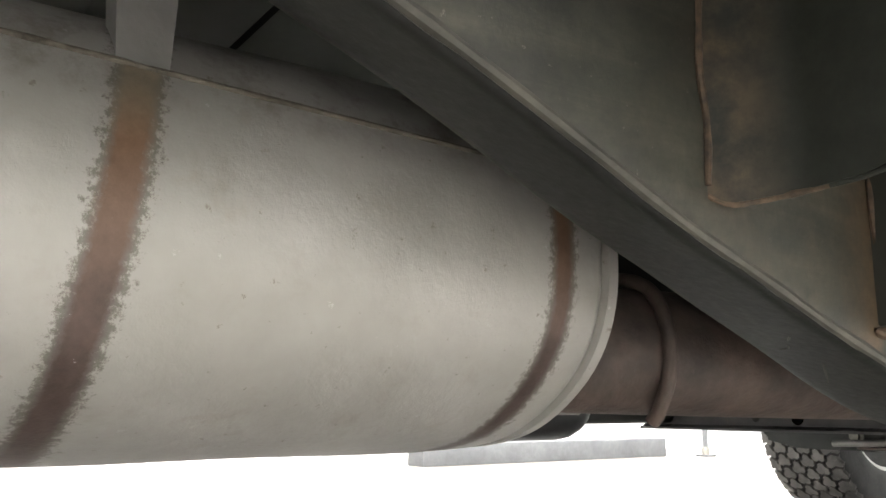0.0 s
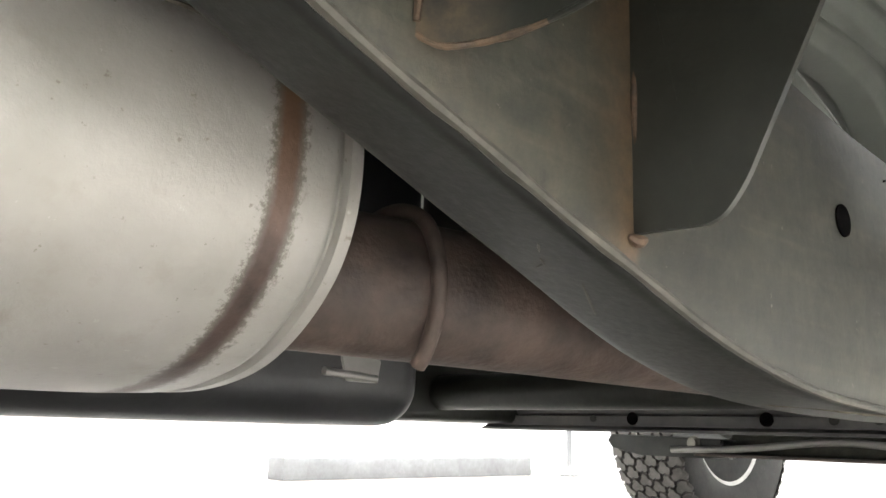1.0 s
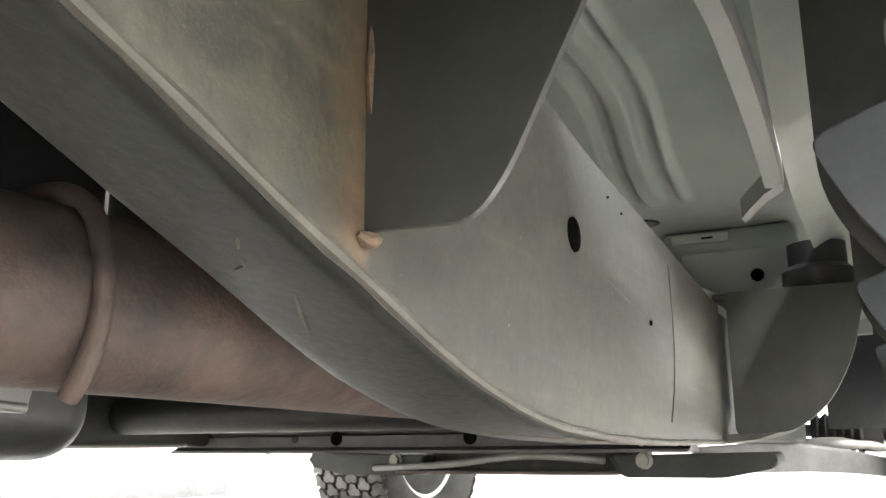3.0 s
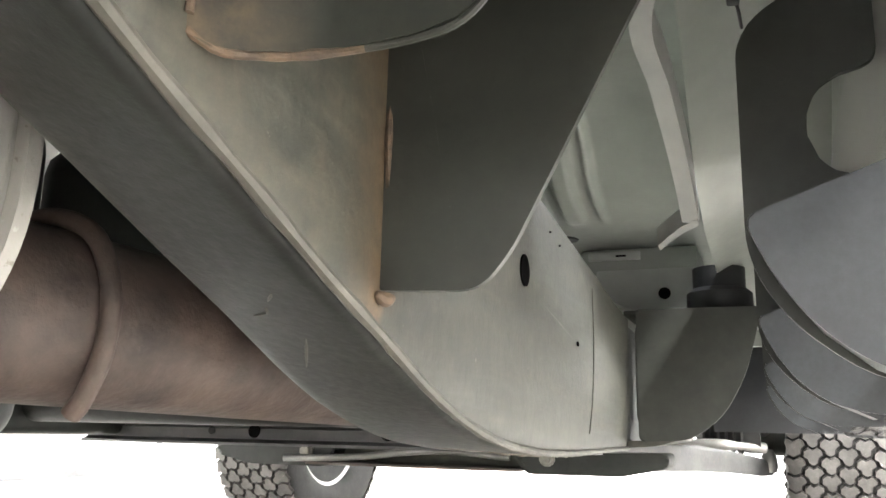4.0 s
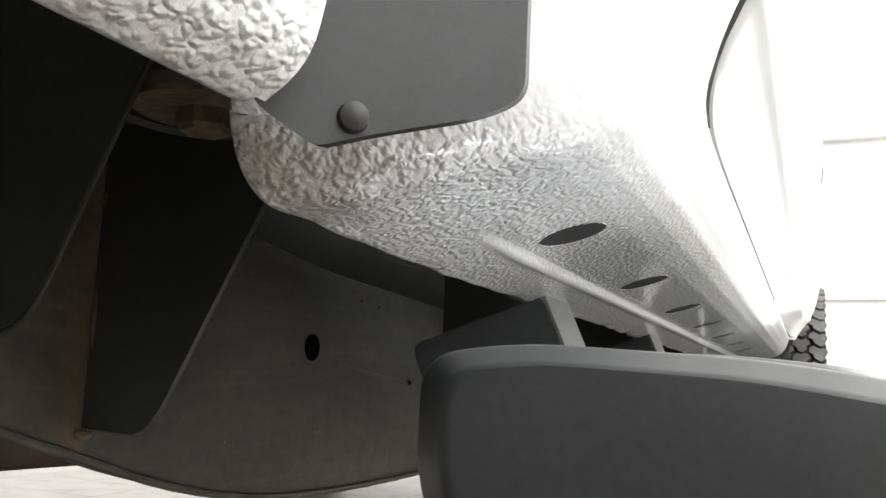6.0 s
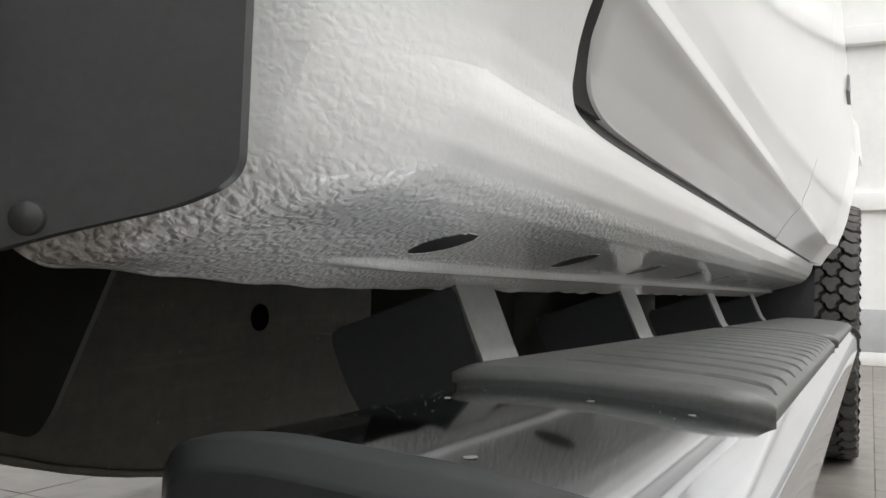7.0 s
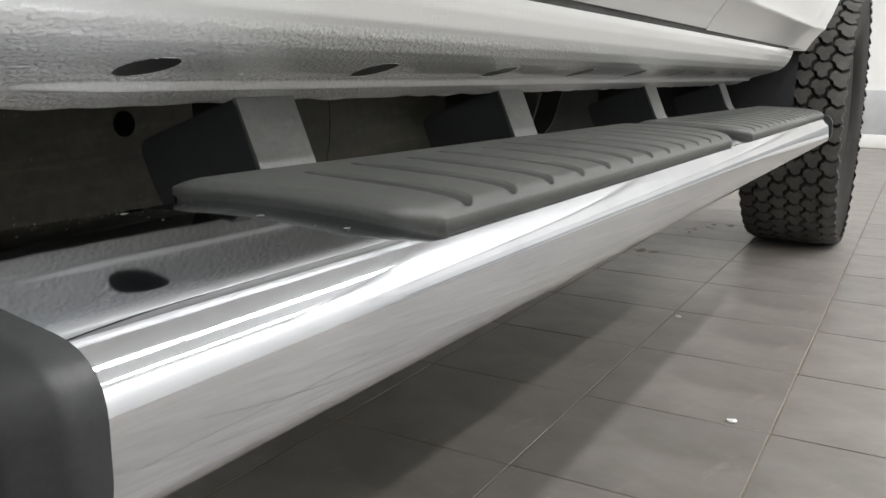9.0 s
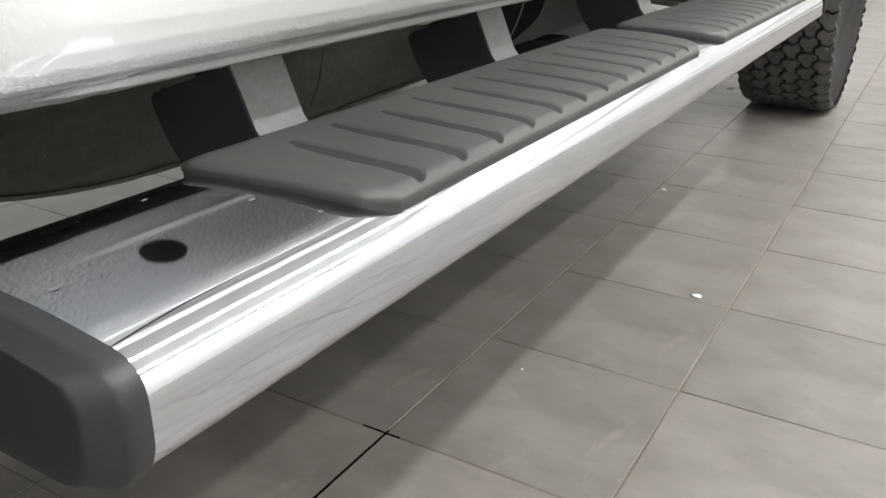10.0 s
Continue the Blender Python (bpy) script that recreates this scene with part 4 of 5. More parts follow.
# cab side: rear pillar panel, door, fender
SIDE = [(0.632, 0.9810), (0.636, 0.9822), (0.647, 0.9862), (0.66, 0.9930), (0.685, 1.0080), (0.72, 1.025), (0.78, 1.042), (0.90, 1.058), (1.05, 1.063), (1.3, 1.04), (1.9, 0.92)]
DOORX = [(0.630, 0.9745), (0.6390, 0.9790), (0.66, 0.9912), (0.690, 1.0130), (0.72, 1.026), (0.78, 1.042), (0.90, 1.058), (1.05, 1.063), (1.3, 1.04), (1.9, 0.92)]
GAP = [(0.6325, 0.40), (0.6327, 0.300), (0.6332, 0.225), (0.6346, 0.182), (0.6385, 0.150), (0.645, 0.136), (0.654, 0.126), (0.665, 0.115), (0.677, 0.106), (0.70, 0.096), (0.80, 0.084), (1.9, 0.16)]
EDGE = [(0.6408, 0.340), (0.6414, 0.270), (0.6428, 0.216), (0.6458, 0.184), (0.652, 0.158), (0.662, 0.140), (0.675, 0.123), (0.70, 0.112), (0.80, 0.099), (1.9, 0.173)]
GAP, EDGE = ([(p.z, p.y) for p in curve([(0, y, z) for z, y in table], 5)] for table in (GAP, EDGE))


def side_x(z):
    return lerp(SIDE, z)


def gap_y(z):
    """The rounded edge of the cab corner beside the door gap."""
    return lerp(GAP, z)


zs = [z for z, _ in GAP]
vs, fs = [], []
NS = 46
for z in zs:
    e, s = gap_y(z), side_x(z)
    vs.append((0.8365, SILL_END, z - 0.008 * SILL_END))
    for k in range(NS + 1):
        y = SILL_END + (e - SILL_END) * (k / NS) ** 1.8
        x = corner_x(s, y)
        vs.append((x, slant(x, y), z - 0.008 * y))
    vs.append((s - 0.0015, e + 0.0012, z - 0.008 * e))
    vs.append((s - 0.012, e + 0.0016, z - 0.008 * e))
n = NS + 4
for i in range(len(zs) - 1):
    for k in range(n - 1):
        fs.append((i * n + k, i * n + k + 1, (i + 1) * n + k + 1, (i + 1) * n + k))
pillar = raw("cab_corner_panel", vs, fs, GUARD, truck, "white painted cab corner panel", 50)
# the white cab back gets a dark colour in place of its shade
part("rear_panel", box(-0.95, 0.840, -0.066, -0.058, 0.80, 1.9), RAILDARK, pillar, "cab back panel, coloured dark for the shade behind the bed")
# rocker wall, roof and panes are added only to shut lamp light out
part("inner_rocker", box(0.8435, 0.8465, -0.055, 2.05, 0.62, 0.86), PRIMER, pillar, "primed inner rocker wall, added to stop light from the cab")
part("roof", box(-0.93, 0.93, -0.08, 1.75, 1.90, 1.94, 0.015), PAINT, pillar, "white cab roof out of view, added to keep light out")
part("windscreen", plate([(1.72, 1.92), (1.90, 1.05), (1.93, 1.05), (1.75, 1.92)], "x", -0.93, 0.93), PLASTIC, pillar, "dark windscreen out of view, added to keep light out")
part("far_window", box(-0.96, -0.92, -0.07, 1.75, 1.19, 1.90), PLASTIC, pillar)
part("sill_top", sweep([[(0.9812, y, 0.6325 - 0.008 * y), (0.975, y, 0.6333 - 0.008 * y), (0.95, y, 0.634 - 0.008 * y)] for y in stations(0.10, 2.05, 0.05)], False), PAINT, pillar)
seal_z = [z for z, _ in GAP[::-1] if 0.6412 < z < 1.5]
# the seal spans to the door's edge so that the whole gap is dark
part("door_seal", sweep([[(side_x(z) - 0.016, gap_y(z) - 0.004, z), (side_x(z) - 0.0045, gap_y(z) - 0.0005, z), (lerp(DOORX, z) - 0.0006, lerp(EDGE, z) + 0.0005, z), (lerp(DOORX, z) - 0.016, lerp(EDGE, z) + 0.0005, z)] for z in seal_z]), SEAL, pillar, "dark rubber door seal, carried over the door's edge to darken the upright gap")
part("sill_seal", sweep([[(0.950, y, 0.6320 - 0.008 * y), (0.9765, y, 0.6318 - 0.008 * y), (0.9765, y, 0.6445 - 0.008 * y), (0.950, y, 0.6440 - 0.008 * y)] for y in stations(0.135, 2.03, 0.06)]), SEAL, pillar, "dark rubber seal above the sill")


DOOR_END = 1.165


def door_mesh():
    zs = sorted({z for z, _ in EDGE if z < 1.2} | {0.682, 0.687, 0.690, 0.693, 0.72, 0.76, 0.84, 0.9, 1.0, 1.1, 1.2})
    rows = []
    for z in zs:
        e = lerp(EDGE, z)
        x = lerp(DOORX, z) + 0.003 * math.exp(-((z - 0.690) / 0.006) ** 2)
        yy = [e, e + 0.0012, e + 0.004] + list(np.linspace(e + 0.02, DOOR_END - 0.004, 26)) + [DOOR_END]
        rows.append([(x - (0.012 if k == 0 else 0.0015 if k == 1 else 0), y, z - 0.008 * y) for k, y in enumerate(yy)])
    rows.insert(0, [(p[0] - 0.012, p[1], p[2] + 0.001) for p in rows[0]])
    return sweep(rows, False)


door = part("door", door_mesh(), PAINT, truck, "white painted closed door with a sharp lower crease", 30)
part("window_glass", plate([(0.22, 1.23), (1.05, 1.23), (1.05, 1.75), (0.26, 1.75)], "x", 1.010, 1.014), PLASTIC, door, "dark door window")
part("belt_moulding", box(1.040, 1.060, 0.19, 1.08, 1.195, 1.225, 0.004), PLASTIC, door, "black belt moulding")


def fender_mesh():
    rows = []
    for i, z in enumerate([0.6345, 0.6389, 0.639, 0.66, 0.68, 0.687, 0.690, 0.693, 0.70, 0.72, 0.76, 0.82, 0.90, 0.98, 1.05, 1.2]):
        r = 0.575
        dz = z - 0.43
        end = 2.74 - math.sqrt(max(0.0, r * r - dz * dz)) if dz < r else 3.3
        start = DOOR_END + 0.003 if z >= 0.639 else 2.04
        x = lerp(DOORX, max(z, 0.630)) + 0.003 * math.exp(-((z - 0.690) / 0.006) ** 2)
        flare = 0.018
        yy = np.linspace(start, end, 14)
        rows.append([(x + flare * max(0, 1 - (end - y) / 0.10) ** 2, y, z - 0.008 * y) for y in yy] + [(x - 0.03, end + 0.004, z - 0.008 * end)])
    return sweep(rows, False)


fender = part("fender", fender_mesh(), PAINT, truck, "white painted front fender with a flared wheel arch", 50)
part("fender_badge", plate(fillet([(1.78, 0.985), (1.93, 0.985), (1.90, 1.02), (1.80, 1.03)], 0.008), "x", 1.060, 1.068, 0.002), RIM, fender, "small grey fender badge")
part("wheel_arch_liner", sweep([[(x, 2.74 + 0.56 * math.cos(a), 0.43 + 0.56 * math.sin(a)) for a in np.linspace(0.15, math.pi + 0.05, 26)] for x in (0.62, 0.98)], False), PLASTIC, fender, "black wheel arch liner")

# added bed floor, far body side, engine bay floor close the underside to light
# its pale colour also throws light onto the top of the muffler
bed_floor = part("bed_floor", box(-0.86, 0.80, -2.3, -0.067, 0.80, 0.83), FLANGE, truck, "pale cargo bed floor, added to block and bounce light")
for yy in (-0.28, -0.75, -1.25, -1.75):
    part("bed_cross_sill", box(-0.84, 0.78, yy - 0.04, yy + 0.04, 0.74, 0.80, 0.01), FLANGE, bed_floor)
part("bed_side", box(0.905, 0.962, -2.3, -0.20, 0.60, 1.2, 0.02), PAINT, bed_floor, "white cargo bed side out of view, added to block light")
far_side = part("far_body_side", box(-1.0, -0.85, -2.3, 2.1, 0.56, 1.2, 0.03), PAINT, truck, "white far side of the cab and bed, added to block light")
part("far_fender", box(-1.0, -0.62, 2.1, 3.3, 0.98, 1.2, 0.03), PAINT, far_side)
engine = part("engine_underside", box(-0.45, 0.45, 1.95, 3.2, 0.42, 0.75, 0.05, 3), RAILDARK, truck, "dark engine underside, added to close the bay to light")
part("bonnet_floor", box(-0.98, 0.98, 1.9, 3.3, 1.0, 1.05, 0.01), PLASTIC, engine)
part("fire_wall", box(-0.80, 0.80, 1.9, 1.93, 0.60, 1.05), PRIMER, engine)

# splash guard between the cab and the bed, with a push clip; bed corner
gb = plate(fillet([(0.80, 0.95), (0.868, 0.600), (0.889, 0.5655), (0.901, 0.5560), (0.914, 0.5620), (0.938, 0.5712), (0.9500, 0.5800), (0.9525, 0.95)], [0.01, 0.02, 0.003, 0.003, 0.02, 0.015, 0.016, 0.01], 8), "y", -0.1000, -0.0965, 0.0014, 3)
for q in gb.verts:
    q.co.y += 0.9 * (q.co.x - 0.9035)
guard = part("splash_guard", gb, FLAP, truck, "dark grey plastic splash guard behind the cab corner", 30)
part("push_clip", lathe([(0, -0.0035), (0.0025, -0.0033), (0.0044, -0.002), (0.0050, 0.001), (0, 0.001)], (0.9095, -0.0955, 0.5660), (-0.67, 0.74, 0), 24), SEAL, guard, "black push clip")
bed = part("bed_corner", plate(fillet([(0.889, 0.5620), (0.866, 0.588), (0.78, 0.76), (0.912, 0.76), (0.914, 0.60), (0.908, 0.574)], [0.006, 0.02, 0.01, 0.01, 0.02, 0.012], 6), "y", -1.2, -0.118, 0.006, 3), GUARD, truck, "white corner of the cargo bed")

# running board
SLOPE = -0.014
BTOP = [(0.916, 0.4972), (0.928, 0.4988), (0.945, 0.4997), (0.965, 0.4999), (0.99, 0.4991), (1.015, 0.4972), (1.035, 0.4950), (1.052, 0.4930), (1.062, 0.4911), (1.0690, 0.4878), (1.0750, 0.4826), (1.0805, 0.4766)]
BRD = fillet([(0.912, 0.488), *BTOP, (1.0838, 0.4705), (1.0850, 0.455), (1.0850, 0.440), (1.0820, 0.430), (1.070, 0.4235), (1.055, 0.423), (1.02, 0.4245), (0.94, 0.427), (0.918, 0.434), (0.912, 0.45)], 0.010, 4)


def rounded(ring, n=260, passes=12):
    """An even, softened copy of a closed outline."""
    p = np.array(ring + ring[:1])
    d = np.concatenate([[0], np.cumsum(np.linalg.norm(np.diff(p, axis=0), axis=1))])
    t = np.linspace(0, d[-1], n, endpoint=False)
    q = np.stack([np.interp(t, d, p[:, 0]), np.interp(t, d, p[:, 1])], 1)
    for _ in range(passes):
        q = 0.5 * q + 0.25 * (np.roll(q, 1, 0) + np.roll(q, -1, 0))
    return [tuple(r) for r in q.tolist()]


BRD = rounded(BRD)
END = 2.07


def shift(ring, y):
    return [(x, y, z + SLOPE * y) for x, z in ring]


board = part("running_board", sweep([shift(BRD, y) for y in stations(-0.035, END, 0.07)]), CHROME, truck, "chrome running board with black tread pads and dust specks", 60)
CAPO = fillet([(0.910, 0.4985), (0.945, 0.5035), (1.020, 0.5000), (1.0885, 0.4900), (1.0885, 0.440), (1.074, 0.4205), (0.930, 0.4235), (0.910, 0.452)], [0.014, 0.02, 0.02, 0.022, 0.014, 0.016, 0.02, 0.02], 7)


def cap_ring(y, s, dz=0.0):
    cx, cz = 1.0, 0.464
    return [(cx + (x - cx) * s, y, cz + (z - cz) * s + dz) for x, z in CAPO]


def end_cap(y, way):
    prof = [(0.0, 0.98), (0.0, 1.0), (0.010, 1.0), (0.0122, 0.997), (0.0140, 0.988), (0.0152, 0.975), (0.0225, 0.882), (0.0243, 0.862), (0.0258, 0.842), (0.0266, 0.820), (0.0268, 0.79), (0.0268, 0.05)]
    return sweep([cap_ring(y - way * d, k) for d, k in prof])


part("end_cap", end_cap(-0.030, 1), CAP, board, "dark grey plastic end cap with rounded edges", 24)
fc = part("end_cap", end_cap(END, -1), CAP, board, "dark grey plastic end cap with rounded edges", 24)
fc.location.z = SLOPE * END


def pad(y0, y1, ribs):
    """A rubber tread pad: rounded edges all round and slanted grooves sunk into its top."""
    xi, xo = 0.914, 1.0715

    def top(x):
        return 0.5105 - 0.0062 * max(0.0, (x - 0.965) / 0.1) ** 2 - 0.0030 * max(0.0, (x - 1.040) / 0.0335) ** 2

    def groove(k, t):
        """The near and far sides of a groove, t from its inner tip to its outer end."""
        tip = 0.952 - 0.008 * (k % 2)
        mid = (y0 + 0.076 + k * 0.0612) * (1 - t) + (y0 + 0.083 + k * 0.0612) * t - 0.006 * math.sin(t * math.pi)
        half = 0.0040 + 0.0055 * min(1.0, t * 3.0) ** 0.7
        far = half if t < 0.86 else half * (2 * math.sqrt(max(0.0, 1 - ((t - 0.86) / 0.14) ** 2)) - 1)
        return tip + (1.0685 - tip) * t, mid - half, mid + far

    def at(u, v):
        v2 = min(max(v, 0.0), 1.0)
        u2 = min(max(u, 0.0), 1.0)
        x = xi + (xo - xi) * u2
        q = (x - xi) / (xo - xi)
        ylo = y0 + 0.024 * q ** 1.6 + 0.020 * max(0.0, (q - 0.84) / 0.16) ** 2.6
        yhi = y1 - 0.012 * q ** 3 - 0.016 * max(0.0, (q - 0.87) / 0.13) ** 2.5
        y = ylo + (yhi - ylo) * v2
        d1, d2 = max(1e-6, min(x - xi, xo - x)), max(1e-6, min(y - ylo, yhi - y))
        edge = (d1 ** -2 + d2 ** -2) ** -0.5
        z = top(x) - 0.0050 * max(0.0, 1 - edge / 0.0095) ** 2
        for k in range(ribs):
            tip = 0.952 - 0.008 * (k % 2)
            t = (x - tip) / (1.0685 - tip)
            if 0 < t < 1:
                _, a, b = groove(k, t)
                d = min(y - a, b - y) / 0.0026
                z -= 0.0022 * max(0.0, min(1.0, d + 0.5)) * min(1.0, t * 12)
        out = max(-u, u - 1, -v, v - 1)
        base = lerp(BTOP, x) - 0.0015
        if out > 0:
            level = 1 if out < 0.007 else 2 if out < 0.012 else 3
            z = min(z, base + 0.0050) if level == 1 else min(z, base + 0.0042) if level == 2 else base - (0.004 if u > 1 else 0.003)
            inset = 0.0 if level == 1 else 0.0016
            x += inset * (int(u < 0) - int(u > 1))
            y += inset * (int(v < 0) - int(v > 1))
        return (x, y, z + SLOPE * y)

    us = [-0.015, -0.01, -0.005] + list(np.linspace(0, 0.05, 10)) + list(np.linspace(0.06, 0.86, 66)) + list(np.linspace(0.863, 1, 40)) + [1.005, 1.01, 1.015]
    vs = [-0.015, -0.01, -0.005] + list(np.linspace(0, 1, int((y1 - y0) / 0.0017))) + [1.005, 1.01, 1.015]
    v, f = sheet(us, vs, at)
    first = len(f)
    # dark strips on the groove floors stand in for the shade there
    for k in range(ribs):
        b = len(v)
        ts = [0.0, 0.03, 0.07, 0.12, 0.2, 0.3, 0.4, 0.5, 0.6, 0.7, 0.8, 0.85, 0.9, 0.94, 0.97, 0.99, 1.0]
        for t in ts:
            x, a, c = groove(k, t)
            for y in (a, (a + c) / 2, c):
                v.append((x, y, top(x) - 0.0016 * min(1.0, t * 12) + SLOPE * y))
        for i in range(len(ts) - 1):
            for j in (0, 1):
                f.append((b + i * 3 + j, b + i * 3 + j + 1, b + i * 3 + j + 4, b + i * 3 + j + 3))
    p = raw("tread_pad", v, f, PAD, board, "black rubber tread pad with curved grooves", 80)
    p.data.materials.append(GROOVE_SHADE)
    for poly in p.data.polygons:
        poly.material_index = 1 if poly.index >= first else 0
    return p


pad(0.160, 0.985, 12)
pad(1.060, 2.050, 15)

# dust flecks on the chrome and on the pads
rnd = random.Random(11)
bm = bmesh.new()
for i in range(150):
    on_pad = i < 34
    x = rnd.uniform(0.93, 1.05)
    y = rnd.uniform(0.2, 1.9) if on_pad else rnd.choice((rnd.uniform(-0.02, 0.16), rnd.uniform(0.05, 0.165), rnd.uniform(0.10, 0.165), rnd.uniform(0.99, 1.05)))
    if i > 70:
        x = rnd.uniform(0.918, 0.955)
    z = (0.5108 - 0.0062 * max(0.0, (x - 0.965) / 0.1) ** 2 - 0.0030 * max(0.0, (x - 1.040) / 0.0335) ** 2 if on_pad else lerp(BTOP, x) + 0.0002) + SLOPE * y
    r = 0.0021 if i in (40, 46, 52, 58) else rnd.choice((0.00015, 0.0002, 0.0003, 0.0004)) if i > 70 else rnd.choice((0.0002, 0.0003, 0.0003, 0.0004, 0.0006))
    ring = [bm.verts.new((x + r * rnd.uniform(0.6, 1.3) * math.cos(a), y + 1.4 * r * rnd.uniform(0.6, 1.3) * math.sin(a), z)) for a in (0.2, 1.3, 2.5, 3.6, 4.7, 5.7)]
    peak = bm.verts.new((x, y, z + 0.0001))
    for k in range(6):
        bm.faces.new((ring[k], ring[(k + 1) % 6], peak))
flecks = part("dust_flecks", bm, STRAP, board, "pale dust flecks")
flecks["kind"] = "stuff"

# step brackets: two side plates and a bent strap, from the inner sill to the board
BR1 = fillet([(0.757, 0.514), (0.858, 0.551), (0.880, 0.497), (0.905, 0.480), (1.04, 0.452), (1.04, 0.420), (0.86, 0.416), (0.822, 0.427), (0.795, 0.447), (0.772, 0.478)], [0.008, 0.006, 0.02, 0.01, 0.002, 0.01, 0.05, 0.06, 0.06, 0.05], 5)
BR2 = fillet([(0.757, 0.50), (0.757, 0.655), (0.785, 0.68), (0.842, 0.69), (0.842, 0.625), (0.80, 0.615), (0.797, 0.57), (0.82, 0.548), (0.858, 0.551), (0.880, 0.497), (0.905, 0.470), (0.90, 0.42), (0.83, 0.42), (0.78, 0.46)], [0.03, 0.04, 0.04, 0.005, 0.01, 0.02, 0.03, 0.02, 0.006, 0.02, 0.01, 0.01, 0.06, 0.06], 5)


def step_bracket():
    b = part("step_bracket", plate(BR1, "y", 0.0, 0.005, 0.0012), STEP_BRACKET, truck, "dark grey powder-coated step bracket")
    part("front_plate", plate(BR2, "y", 0.058, 0.063, 0.0012), PLATE, b)
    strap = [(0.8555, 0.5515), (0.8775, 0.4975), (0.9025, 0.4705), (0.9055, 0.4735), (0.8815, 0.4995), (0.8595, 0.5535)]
    # the light falling on the strap is painted in as a paler grey
    part("strap", plate(strap, "y", 0.0, 0.063, 0.0008), STRAP, b, "bent strap, coloured paler for the light it catches")
    under = [(0.757, 0.512), (0.772, 0.476), (0.795, 0.445), (0.822, 0.423), (0.86, 0.406), (0.863, 0.409), (0.825, 0.427), (0.798, 0.449), (0.776, 0.479), (0.761, 0.513)]
    part("under_strap", plate([(x + 0.004, z + 0.006) for x, z in under], "y", 0.010, 0.053), STEP_BRACKET, b)
    return b


first = step_bracket()
for i, y in enumerate((0.273, 0.700, 1.270, 1.850)):
    b = first if i == 0 else copy_thing(first, pose(0, y, SLOPE * y * 0.5))
    b.location = (0, y, SLOPE * y * 0.5)


# wheels
def tyre_block(s, w, st, pitch, R, bm, shoulder=0):
    """One interlocking tread block: a waved six-sided outline laid on the round of the tyre."""
    a, h = st * 0.5, pitch * 0.5
    base = [(-a, -h * 0.55), (-a * 0.15, -h * 1.35), (a, -h * 0.65), (a, h * 0.55), (a * 0.15, h * 1.35), (-a, h * 0.65)]
    if shoulder:
        base = [(u, v if v * shoulder < 0 else shoulder * (h * 1.25)) for u, v in base]
    o = []
    for k, (u, v) in enumerate(base):
        u2, v2 = base[(k + 1) % 6]
        turn = (0.20, -0.20, 0.26, -0.20, 0.20, -0.26)[k]
        o += [(u, v), ((u + u2) / 2 - (v2 - v) * turn, (v + v2) / 2 + (u2 - u) * turn)]
    lo, hi = [], []
    for u, v in o:
        ww = w + v * 0.86
        drop = 0.010 * max(0.0, (abs(ww) - 0.090) / 0.045) ** 2
        for r, lst, m in ((R - 0.013, lo, 0.88), (R, hi, 0.80)):
            ang = (s + u * m) / 0.41
            lst.append(bm.verts.new((ww if m > 0.85 else w + v * 0.80, -(r - drop) * math.cos(ang), (r - drop) * math.sin(ang))))
    n = len(o)
    mid = bm.verts.new((w, -(R - 0.010 * max(0.0, (abs(w) - 0.090) / 0.045) ** 2) * math.cos(s / 0.41), (R - 0.010 * max(0.0, (abs(w) - 0.090) / 0.045) ** 2) * math.sin(s / 0.41)))
    for i in range(n):
        bm.faces.new((hi[i], hi[(i + 1) % n], mid))
        bm.faces.new((lo[i], lo[(i + 1) % n], hi[(i + 1) % n], hi[i]))


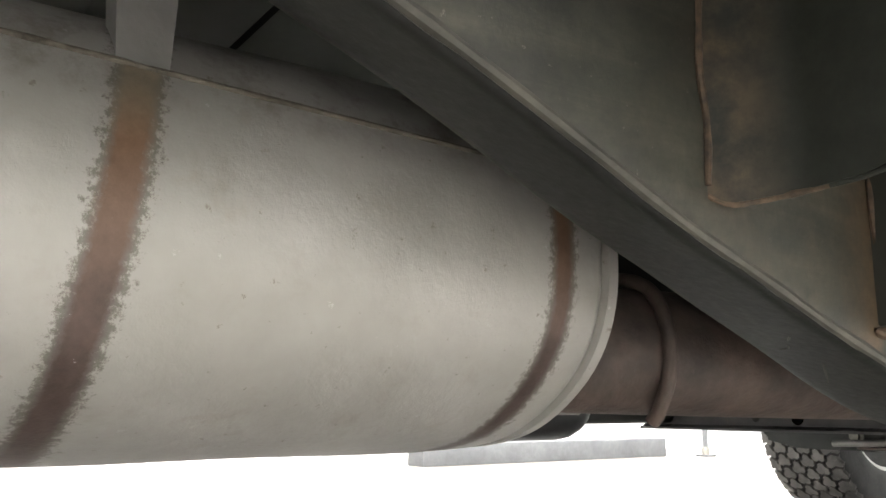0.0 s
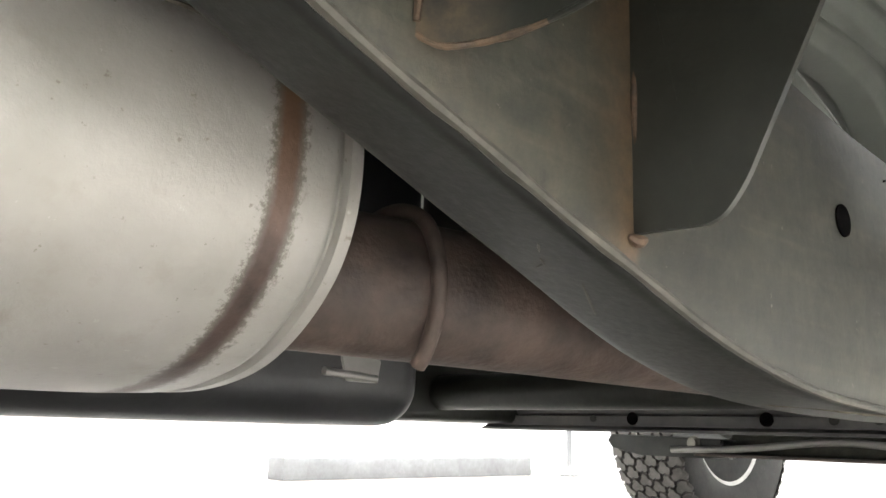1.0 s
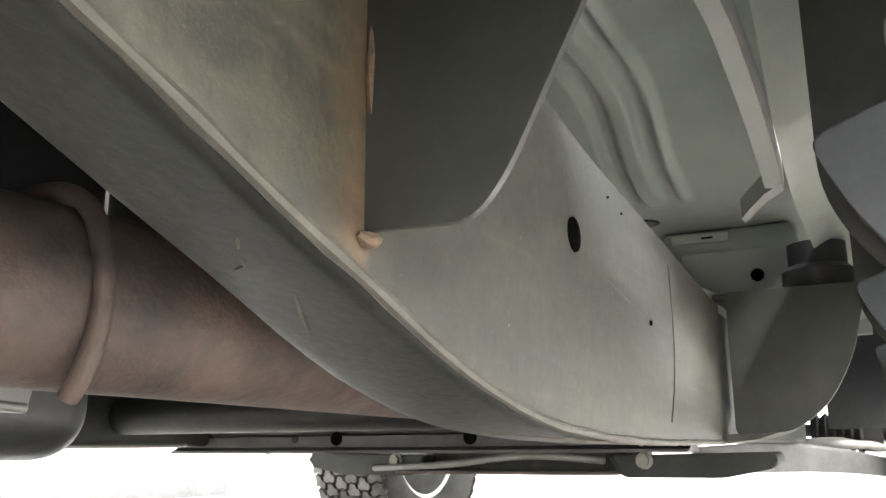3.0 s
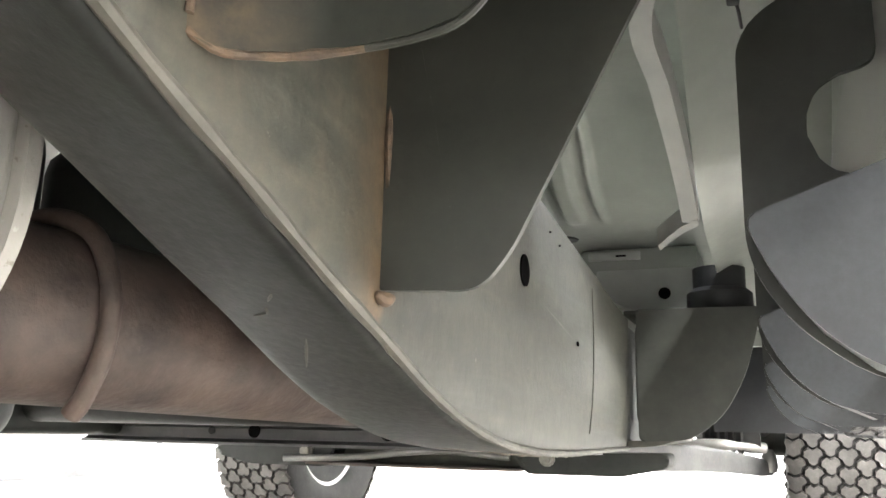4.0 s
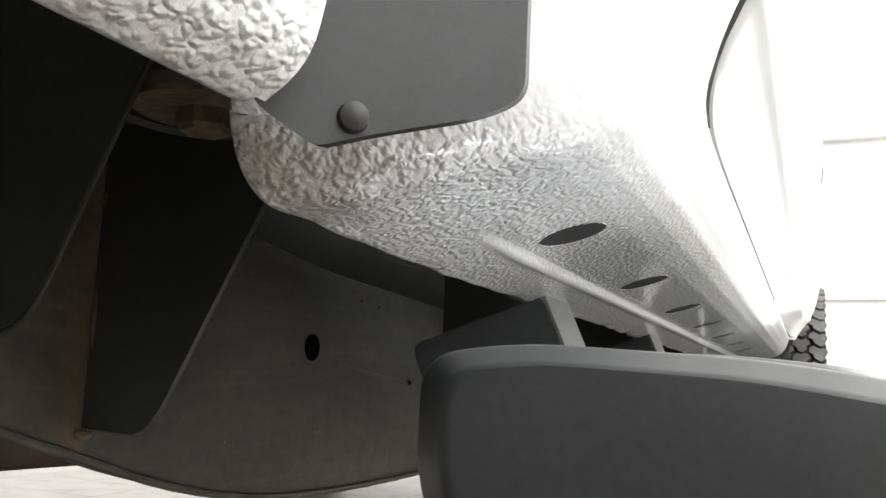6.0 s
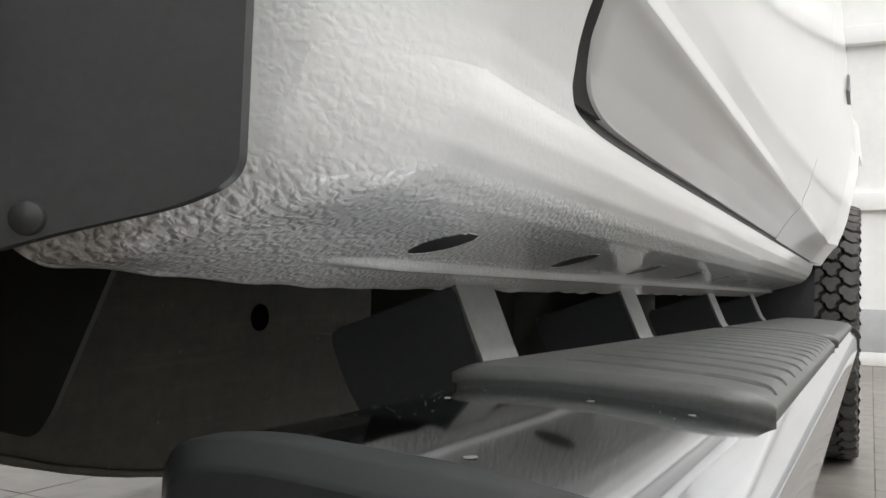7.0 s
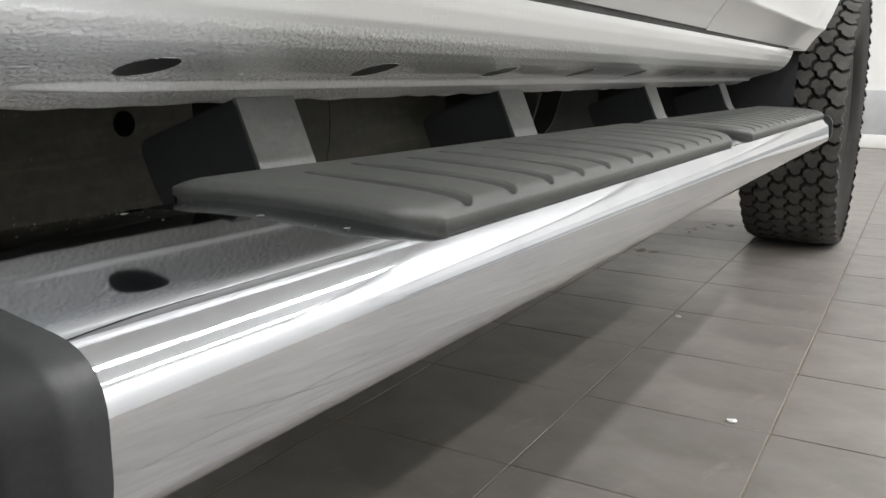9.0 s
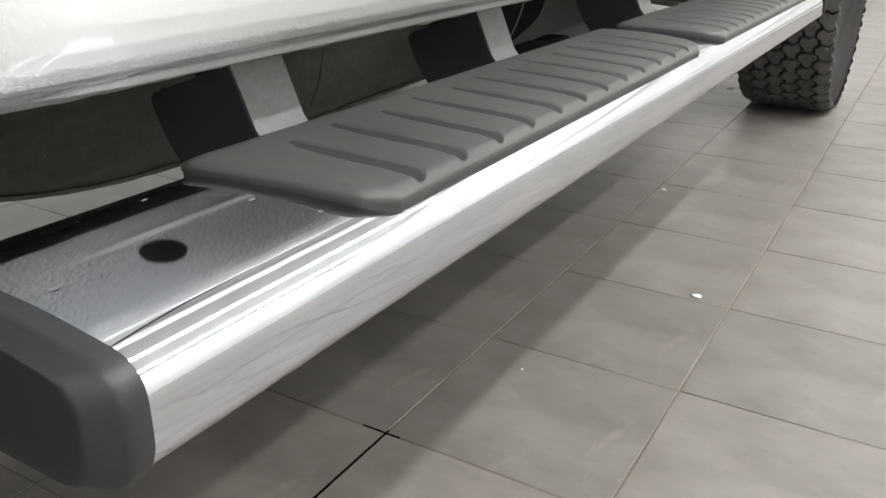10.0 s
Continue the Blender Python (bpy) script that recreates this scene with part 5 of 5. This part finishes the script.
def wheel():
    w = part("wheel", lathe([(0.10, 0.02), (0.215, 0.03), (0.235, 0.075), (0.240, 0.10), (0.230, 0.102), (0.222, 0.09), (0.215, 0.02), (0.215, -0.08), (0.235, -0.10), (0.240, -0.105), (0.225, -0.10), (0.205, -0.07), (0.20, 0.0), (0.10, 0.01)], (0, 0, 0), (1, 0, 0), 48), RIM, truck, "wheel with a grey alloy rim")
    half = [(0.232, 0.105), (0.245, 0.115), (0.27, 0.126), (0.30, 0.131), (0.35, 0.134), (0.385, 0.136), (0.398, 0.132), (0.407, 0.110)]
    prof = [(r, -x) for r, x in half] + [(0.409, 0)] + half[::-1]
    part("tyre", lathe(prof, (0, 0, 0), (1, 0, 0), 72), TYRE, w, "black all-terrain tyre")
    bm = bmesh.new()
    total = 2 * math.pi * 0.41
    rnd = random.Random(4)
    st = total / 50
    for i, row in enumerate((-0.1150, -0.0690, -0.0230, 0.0230, 0.0690, 0.1150)):
        for j in range(50):
            tyre_block((j + 0.5 * (i % 2)) * st + rnd.uniform(-0.002, 0.002), row, st, 0.046, 0.421, bm, 0 if 0 < i < 5 else (-1 if i == 0 else 1))
    part("tread", bm, TREAD, w, "blocky worn tread", 30)
    part("rim_lip", lathe([(0.226, -0.104), (0.238, -0.112), (0.246, -0.112), (0.247, -0.106), (0.236, -0.100)], (0, 0, 0), (1, 0, 0), 56), BARE, w, "bright inner rim lip")
    part("hub", lathe([(0, -0.03), (0.07, -0.03), (0.075, 0.0), (0.075, 0.06), (0.05, 0.07), (0, 0.07)], (0, 0, 0), (1, 0, 0), 24), RIM, w)
    for k in range(8):
        a = 2 * math.pi * k / 8
        part("spoke", tube([(0.045, 0.06 * math.cos(a), 0.06 * math.sin(a)), (0.062, 0.14 * math.cos(a + 0.04), 0.14 * math.sin(a + 0.04)), (0.07, 0.228 * math.cos(a), 0.228 * math.sin(a))], [0.022, 0.017, 0.02], 8), RIM, w)
    part("brake_disc", lathe([(0.06, -0.05), (0.165, -0.05), (0.165, -0.028), (0.06, -0.028)], (0, 0, 0), (1, 0, 0), 40), BARE, w)
    return w


w1 = wheel()
w1.location = (0.938, 2.90, 0.419)
copy_thing(w1, pose(-0.945, 2.755, 0.419, 7, 0, 0) @ Matrix.Rotation(math.pi, 4, "Z"))

# unseen rear wheels, added to complete the truck and keep light off the rail
copy_thing(w1, pose(0.935, -1.25, 0.419))
copy_thing(w1, pose(-0.935, -1.25, 0.419) @ Matrix.Rotation(math.pi, 4, "Z"))

# crumbs on the floor
def crumb(x, y, r, seed):
    bm = bmesh.new()
    bmesh.ops.create_icosphere(bm, subdivisions=2, radius=r)
    for q in bm.verts:
        q.co = Vector((q.co.x * 1.5, q.co.y, max(0.0, q.co.z * 0.6 + r * 0.4))) * (1 + 0.5 * noise.noise(q.co * (2 / r) + Vector((seed, 0, 0))))
    o = tagged(part("crumb", bm, WALL), "pale crumb of dried filler on the floor tiles", "debris", "crumbs on the floor")
    o.location = (x, y, 0.0)


for i, (x, y, r) in enumerate(((1.063, 1.195, 0.006), (0.83, 1.75, 0.005), (0.90, 0.80, 0.0014))):
    crumb(x, y, r, i * 3.3)

# dried mud trodden onto the tiles near the tyre
rnd = random.Random(21)
bm = bmesh.new()
for cx, cy, spread, count in ((0.60, 2.92, 0.07, 16), (0.55, 2.42, 0.05, 9)):
    for k in range(count):
        x, y, r = rnd.gauss(cx, spread * 0.7), rnd.gauss(cy, spread), rnd.choice((0.004, 0.006, 0.009, 0.016))
        ring = [bm.verts.new((x + r * rnd.uniform(0.5, 1.3) * math.cos(a), y + 1.5 * r * rnd.uniform(0.5, 1.3) * math.sin(a), 0.0003)) for a in np.linspace(0, 2 * math.pi, 10)[:-1]]
        peak = bm.verts.new((x, y, 0.0003 + r * 0.12))
        for q in range(9):
            bm.faces.new((ring[q], ring[(q + 1) % 9], peak))
tagged(part("dried_mud", bm, GROUT), "brown flakes of dried mud on the floor tiles", "dirt", kind="stuff")

# a dark open joint at one tile corner
for x0, x1, y0, y1 in ((0.8116, 0.8144, 0.30, 0.56), (0.775, 0.835, 0.5518, 0.5542), (1.750, 1.754, 0.55, 1.20), (1.62, 2.00, 0.864, 0.868)):
    part("open_joint", box(x0, x1, y0, y1, -0.002, 0.0006), DARK, floor, "dark open joint between tiles")

# floor tiles
tile_bm = box(-PITCH / 2 + 0.0016, PITCH / 2 - 0.0016, -PITCH / 2 + 0.0016, PITCH / 2 - 0.0016, -0.010, 0.0, 0.0007, 1)
tile_ob = part("tile", tile_bm, TILE, floor)
tile_me = tile_ob.data
spots = []
for i in range(int((X0 - TX0) / PITCH) - 1, int((X1 - TX0) / PITCH) + 2):
    for j in range(int((Y0 - TY0) / PITCH) - 1, int((Y1 - TY0) / PITCH) + 2):
        x, y = TX0 + (i + 0.5) * PITCH, TY0 + (j + 0.5) * PITCH
        if X0 < x < X1 and Y0 < y < Y1:
            spots.append((math.hypot(x - 1.1, (y - 1.4) * 0.7), x, y))
spots.sort()
for k, (d, x, y) in enumerate(spots[:300]):
    o = tile_ob if k == 0 else new("tile", tile_me)
    o.parent = floor
    o.location = (x, y, 0)
rest_v, rest_f = [], []
h = PITCH / 2 - 0.0016
for d, x, y in spots[300:]:
    b = len(rest_v)
    rest_v += [(x - h, y - h, 0), (x + h, y - h, 0), (x + h, y + h, 0), (x - h, y + h, 0)]
    rest_f.append((b, b + 1, b + 2, b + 3))
far_tiles = raw("far_tiles", rest_v, rest_f, TILE, floor)
far_tiles["kind"] = "stuff"
